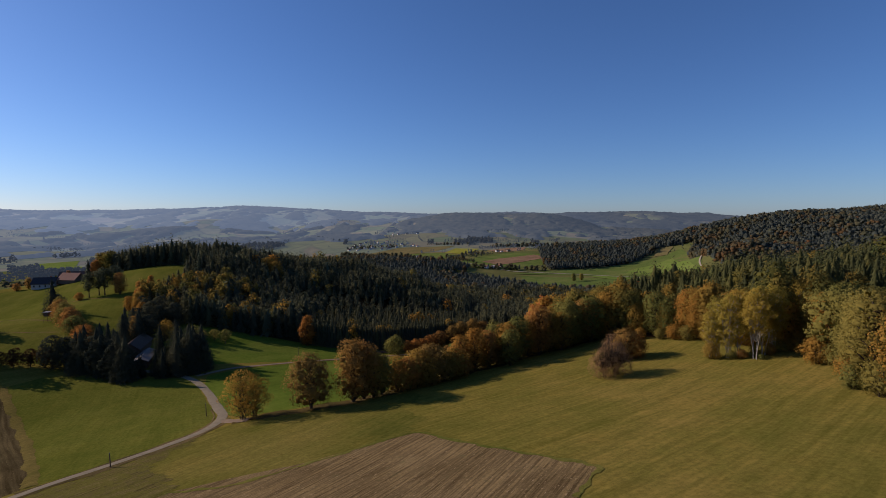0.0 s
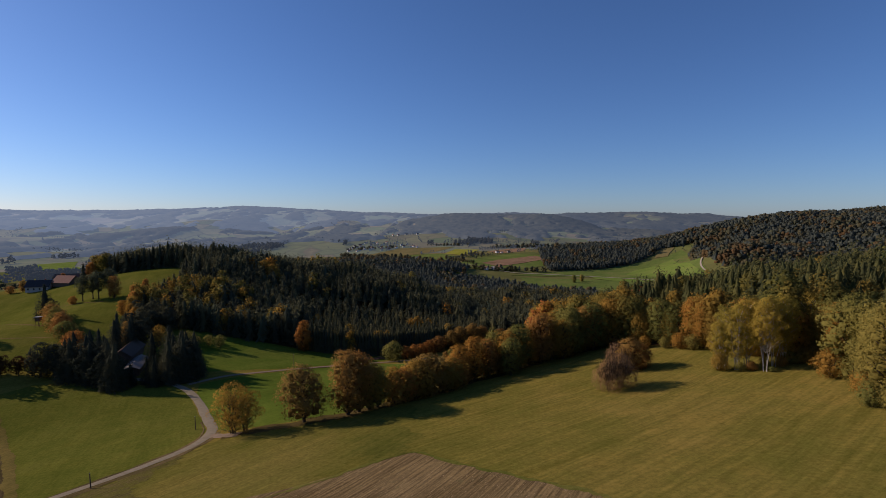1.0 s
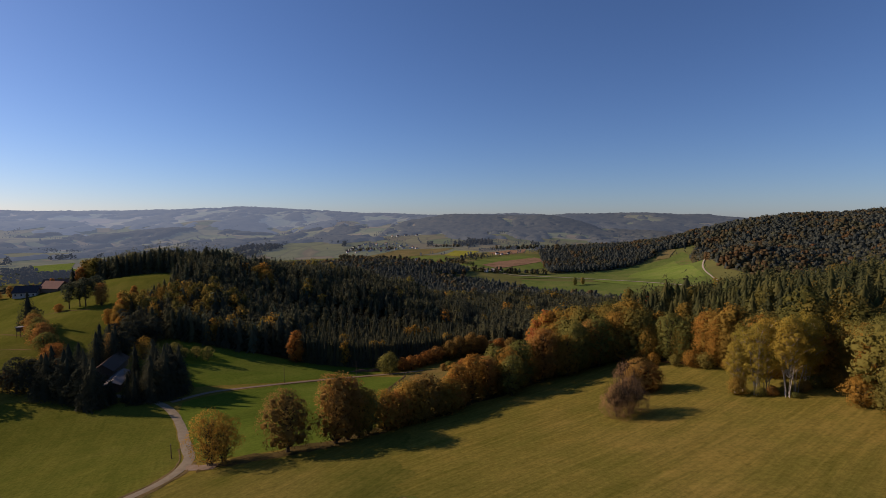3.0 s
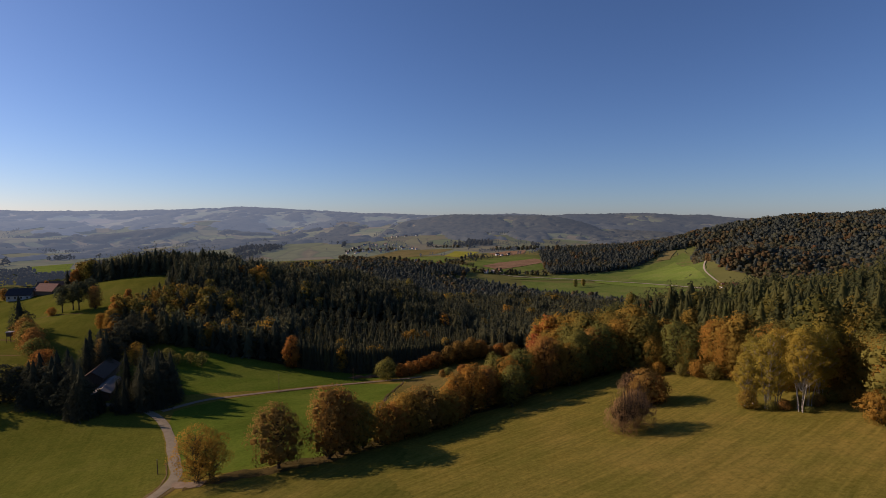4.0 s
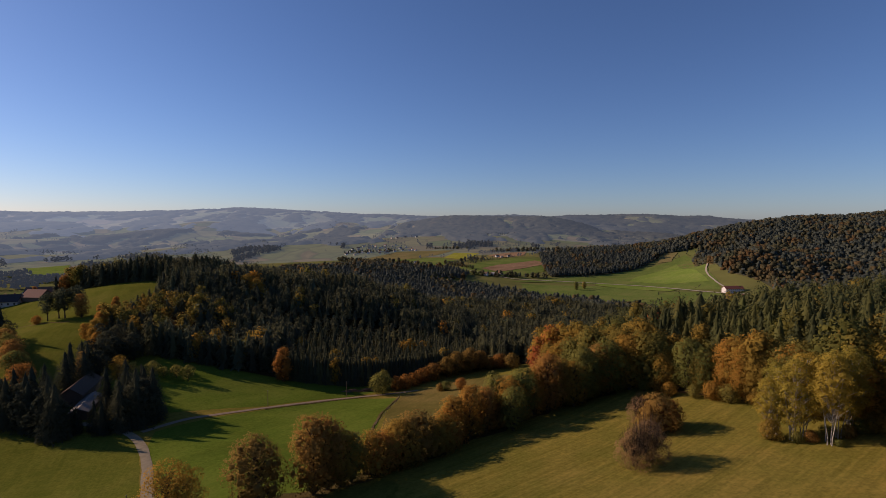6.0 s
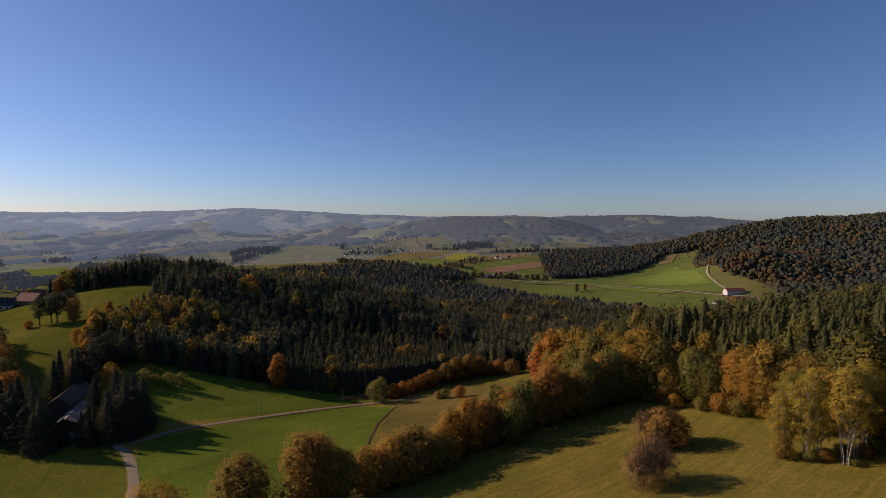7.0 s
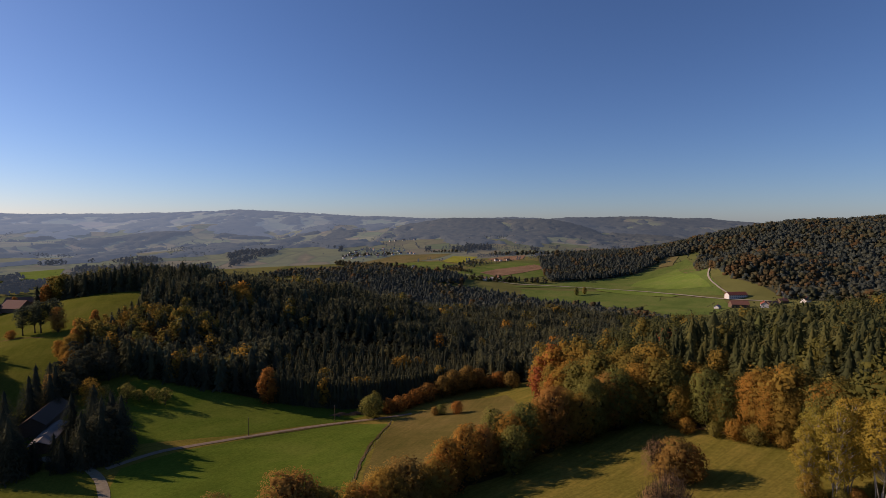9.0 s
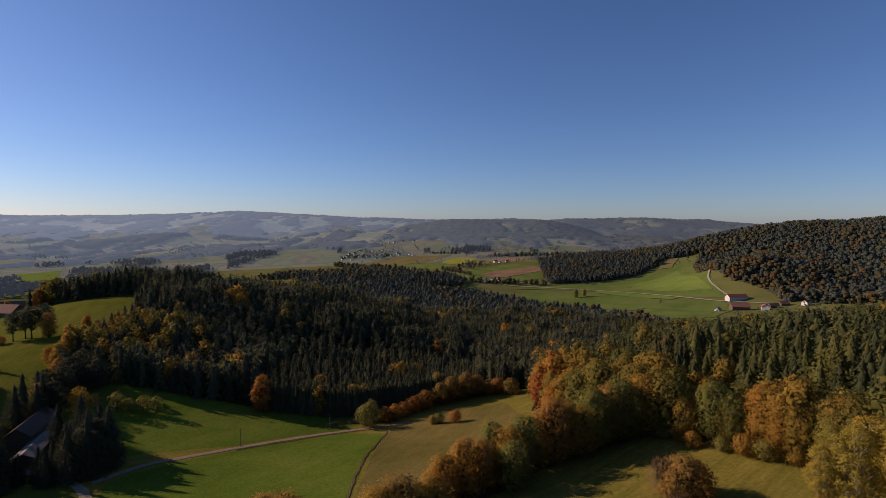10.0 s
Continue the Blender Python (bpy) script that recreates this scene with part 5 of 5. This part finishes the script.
ribbon("track_wood", [(560, 1085), (520, 985), (466, 890), (452, 835), (448, 800), (435, 788)], 2.6, M_PALE_TRACK, 1.2, "pale track winding down to the valley farm", step=6)
ribbon("track_slope", [(55, 1050), (75, 1025), (98, 1000), (137, 968)], 3.0, M_PALE_TRACK, 1.2, "pale track past the valley fields", step=6)


def copse(name, poly, gap, mix, seed, size=1.0, label="dark copse among the valley fields"):
    xy = scatter(poly, gap, seed)
    r2 = np.random.default_rng(seed)
    xy = xy[r2.uniform(size=len(xy)) < 0.85]
    pick = r2.uniform(size=len(xy)) < mix
    s = r2.uniform(0.55, 1.25, len(xy)) * size
    for sel, kinds, mat in ((~pick, CONE_FAR, M_HAZY_SPRUCE), (pick, TUFT_FAR, M_RUST)):
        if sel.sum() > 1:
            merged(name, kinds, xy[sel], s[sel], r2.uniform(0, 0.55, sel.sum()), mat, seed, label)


# strips of woodland along brooks and field edges
for k, (x0, y0, x1, y1, w, mix) in enumerate(((60, 1000, 215, 985, 18, 0.7), (10, 1180, 70, 1060, 14, 0.8), (110, 1300, 40, 1250, 10, 0.8), (-300, 1480, -60, 1080, 30, 0.6), (150, 1620, 420, 1560, 26, 0.5), (-60, 1760, 120, 1740, 14, 0.7), (-560, 640, -400, 560, 30, 0.8), (-480, 500, -395, 470, 18, 0.8), (-330, 1640, -150, 1700, 14, 0.8))):
    d = np.array([x1 - x0, y1 - y0], float)
    d /= np.linalg.norm(d)
    n = np.array([-d[1], d[0]]) * w / 2
    a, b = np.array([x0, y0], float), np.array([x1, y1], float)
    m = (a + b) / 2 + n * 0.6
    copse("copse", [tuple(a + n * 0.4), tuple(m + n), tuple(b + n * 0.5), tuple(b - n * 0.5), tuple(m - n * 1.4), tuple(a - n)], 7.5, mix, 200 + k, 0.75 if w < 20 else 1.0)


def far_woods():
    """Woods in patches over the far farmland: a rough closed canopy that comes down to the ground at its edge."""
    for band, (r0, r1, gap) in enumerate(((1000, 1900, 12), (1900, 2900, 12), (2900, 4170, 16))):
        r2 = np.random.default_rng(400 + band)
        nx, ny = int(r1 * 1.5 / gap), int((r1 - r0 * 0.6) / gap)
        gx, gy = np.meshgrid(np.arange(nx) * gap - r1 * 0.75, np.arange(ny) * gap + r0 * 0.6)
        x, y = gx + r2.uniform(-0.4, 0.4, gx.shape) * gap, gy + r2.uniform(-0.4, 0.4, gx.shape) * gap
        r = np.hypot(x, y)
        field = swell(x, y * 0.75, 640, 31) * 0.55 + swell(x, y * 0.6, 260, 32) * 0.7 + swell(x, y * 0.6, 110, 33) * 0.5 + swell(x, y * 0.7, 55, 34) * 0.3
        field = field + 0.6 * (np.hypot((x - 250) / 500, (y - 2640) / 340) < 1) + 0.25 * smooth(3600, 4000, r) + 0.3 * smooth(300, 900, x) * smooth(2300, 2700, r) + r2.normal(0, 0.03, x.shape)
        low = (x > -420) & (x < 1000) & (y < 1720)
        field = field - 2.0 * (low | inside([(-350, 1580), (-350, 1880), (-80, 1880), (-80, 1600)], x, y) | (r < r0) | (r > r1) | (np.abs(x) > y))
        for shape in FIELD_SHAPES:
            field = field - 2.0 * inside(shape, x, y)
        rise = np.clip((field - (0.2, 0.1, 0.04)[band]) / 0.03, 0, 1)
        if band == 0:
            xy = np.stack([x, y], -1)[rise > 0.5]
            leafy = r2.uniform(size=len(xy)) < 0.7
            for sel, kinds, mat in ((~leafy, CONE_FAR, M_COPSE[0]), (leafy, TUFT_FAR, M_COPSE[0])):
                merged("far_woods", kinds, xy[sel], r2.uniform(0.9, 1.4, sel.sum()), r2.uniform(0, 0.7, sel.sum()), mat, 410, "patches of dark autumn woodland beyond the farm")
            continue
        z = height(x, y) - 1.5 + rise * (11 + r2.normal(0, 2.0, x.shape))
        i, j = np.meshgrid(np.arange(ny - 1), np.arange(nx - 1), indexing="ij")
        keep = (rise[:-1, :-1] + rise[1:, :-1] + rise[:-1, 1:] + rise[1:, 1:]) > 0
        f = np.stack([i * nx + j, i * nx + j + 1, (i + 1) * nx + j + 1, (i + 1) * nx + j], -1)[keep]
        used, f = np.unique(f, return_inverse=True)
        v = np.stack([x, y, z], -1).reshape(-1, 3)[used]
        tint = np.clip(0.35 + 0.3 * swell(v[:, 0], v[:, 1], 90, 44) + r2.normal(0, 0.15, len(v)), 0, 1)
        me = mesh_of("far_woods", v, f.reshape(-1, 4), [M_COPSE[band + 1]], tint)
        me.polygons.foreach_set("use_smooth", np.ones(len(me.polygons), bool))
        tagged(new("far_woods", me), "patches of dark autumn woodland on far hills", "woods", "", "stuff")


far_woods()


def hedgerows(count, seed):
    """Rows of bushes and small trees along the far field borders."""
    r2 = np.random.default_rng(seed)
    rows = []
    for k in range(count):
        r, b = r2.uniform(1000 ** 0.5, 3000 ** 0.5) ** 2, radians(r2.uniform(-46, 46))
        a = radians(r2.choice([24, 114, 70]) + r2.normal(0, 14))
        n = int(r2.uniform(5, 26))
        t = np.arange(n) * r2.uniform(7, 12)
        bow = r2.normal(0, 0.0006) * t * t
        line = np.stack([r * math.sin(b) + t * math.cos(a) - bow * math.sin(a), r * math.cos(b) + t * math.sin(a) + bow * math.cos(a)], -1)
        rows.append(line[r2.uniform(size=n) < 0.8] + r2.normal(0, 1.8, (1, 2)))
    xy = np.vstack(rows)
    clear = (np.hypot(xy[:, 0], xy[:, 1]) > 1000) & ((xy[:, 0] > -250) | (xy[:, 1] > 1700))
    for shape in FIELD_SHAPES:
        clear &= ~inside(shape, xy[:, 0], xy[:, 1])
    xy = xy[clear]
    r = np.hypot(xy[:, 0], xy[:, 1])
    s = r2.uniform(0.35, 0.95, len(xy))
    for lo, hi, mat in ((0, 1350, M_HAZY_SPRUCE), (1350, 2300, M_COPSE[1]), (2300, 4000, M_COPSE[2])):
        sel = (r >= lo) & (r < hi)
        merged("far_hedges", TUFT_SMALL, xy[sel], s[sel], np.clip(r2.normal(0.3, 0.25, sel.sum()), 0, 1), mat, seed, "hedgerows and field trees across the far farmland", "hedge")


hedgerows(330, 91)


def village(points, group, seed):
    r2 = np.random.default_rng(seed)
    for x, y in points:
        house(x, y, r2.choice([10, 35, 100, 125]) + r2.normal(0, 8), r2.uniform(7, 10), r2.uniform(5, 6.5), r2.uniform(3, 4.5), 38, M_PLASTER, (M_BROWN_TILE, M_BROWN_TILE, M_RUST_TILE, M_SLATE)[int(r2.integers(0, 4))], "small white village house with a pitched roof", "village_house", group=group, windows=False)


r3 = np.random.default_rng(77)
town = scatter([(-343, 1700), (-300, 1850), (-170, 1860), (-90, 1740), (-150, 1680), (-235, 1600), (-310, 1600)], 34, 78)
village(town, "houses of the valley village", 1)
village(scatter([(-330, 2080), (-100, 2180), (-60, 2120), (-300, 2030)], 50, 79), "houses above the village", 2)
village([(160, 1340), (180, 1352), (150, 1362), (103, 1003), (88, 996), (118, 1012), (-112, 1720), (-90, 1712), (-61, 1190), (-98, 1155), (1290, 2480), (1320, 2490), (1240, 2470), (820, 2240), (850, 2250), (330, 2030), (350, 2040), (310, 2050), (-690, 1500), (-650, 2140), (-1060, 2230)], "scattered farmhouses", 3)
village([(-352, 446), (-338, 455), (-325, 450)], "hamlet behind the farm", 4)
for x, y, s in ((232, 868, 1.0), (248, 876, 0.9)):
    plant(K_TALL[2], x, y, s, group="trees in the valley pasture")


# ---- poles, posts and a hunting stand ----
def pole(x, y, h, lean, label, name="utility_pole", r=0.1):
    e = thing(name, (x, y, z_at(x, y)), label, "pole")
    piece("shaft", mesh_of("shaft", *tube([(0, 0, -0.6), (lean * 0.5, 0, h * 0.5), (lean, 0, h)], [r * 1.15, r, r * 0.8], 8), [M_WOOD]), e)
    cap = bpy.data.meshes.new("cap")
    v = [(lean + r * 1.1 * math.cos(k * math.tau / 8), r * 1.1 * math.sin(k * math.tau / 8), h) for k in range(8)] + [(lean, 0, h + 0.18)]
    cap.from_pydata(v, [], [(k, (k + 1) % 8, 8) for k in range(8)] + [tuple(range(7, -1, -1))])
    cap.materials.append(M_SLATE)
    piece("cap", cap, e)
    return e


for x, y, h, lean in ((-38, 235.5, 6.5, 0.0), (-64, 214, 6.5, 0.1), (-51.5, 127.5, 5.5, -0.1), (-66.5, 95.5, 3.0, -0.15), (-64.5, 131, 3.5, -0.1)):
    pole(x, y, h, lean, "weathered wooden pole beside the farm lane")


def hunting_stand(x, y):
    e = thing("hunting_stand", (x, y, z_at(x, y)), "small dark wooden hunting stand on tall legs", "hunting stand")
    for sx in (-0.9, 0.9):
        for sy in (-0.9, 0.9):
            piece("leg", mesh_of("leg", *tube([(sx * 1.3, sy * 1.3, -0.4), (sx, sy, 3.0)], [0.09, 0.08], 6), [M_WOOD]), e)
    for name, (x0, y0, z0, x1, y1, z1), mat in (("cabin", (-1.1, -1.1, 3.0, 1.1, 1.1, 5.0), M_WOOD), ("roof", (-1.4, -1.4, 5.0, 1.4, 1.4, 5.2), M_SLATE)):
        me = bpy.data.meshes.new(name)
        me.from_pydata([(px, py, pz) for pz in (z0, z1) for px, py in ((x0, y0), (x1, y0), (x1, y1), (x0, y1))], [], box_faces(0))
        me.materials.append(mat)
        piece(name, me, e)


hunting_stand(-204, 251)


def fence(points, label):
    """Short weathered posts with two wires along a field edge."""
    line = spline(points, 3.2)
    e = thing("fence", (line[0, 0], line[0, 1], z_at(*line[0])), label, "fence")
    o = np.array(e.location)
    r2 = np.random.default_rng(5)
    tops = []
    for x, y in line:
        z, lean = z_at(x, y), r2.normal(0, 0.06, 2)
        at = np.array([x, y, z]) - o
        tops.append(at)
        piece("post", mesh_of("post", *tube([at + (0, 0, -0.4), at + (lean[0], lean[1], 1.3 + r2.normal(0, 0.08))], [0.09, 0.08], 6), [M_WOOD]), e)
    for up in (0.6, 1.05):
        piece("wire", mesh_of("wire", *tube([t + (0, 0, up) for t in tops], [0.015] * len(tops), 3), [M_SLATE]), e)


fence([(-15.2, 233), (-15.4, 222), (-17.3, 198), (-18.4, 180), (-18, 162), (-17, 148)], "low post and wire fence between green and tan fields")


def brushwood(x, y):
    """A heap of cut branches."""
    r2 = np.random.default_rng(9)
    e = thing("brush_pile", (x, y, z_at(x, y)), "heap of cut grey-brown branches beside the track", "brush pile")
    for k in range(70):
        a, d = r2.uniform(0, math.tau), r2.uniform(0, 2.6)
        c = np.array([d * 1.6 * math.cos(a), d * 0.7 * math.sin(a), 0.15 + (2.6 - d) * r2.uniform(0.1, 0.45)])
        b = r2.uniform(-0.5, 0.5)
        w = np.array([math.cos(b), math.sin(b), r2.normal(0, 0.18)]) * r2.uniform(0.8, 1.9)
        piece("branch", mesh_of("branch", *tube([c - w, c + r2.normal(0, 0.08, 3), c + w], [0.07, 0.06, 0.02], 4), [M_WOOD]), e)


brushwood(-31, 246)
brushwood(-37, 244)
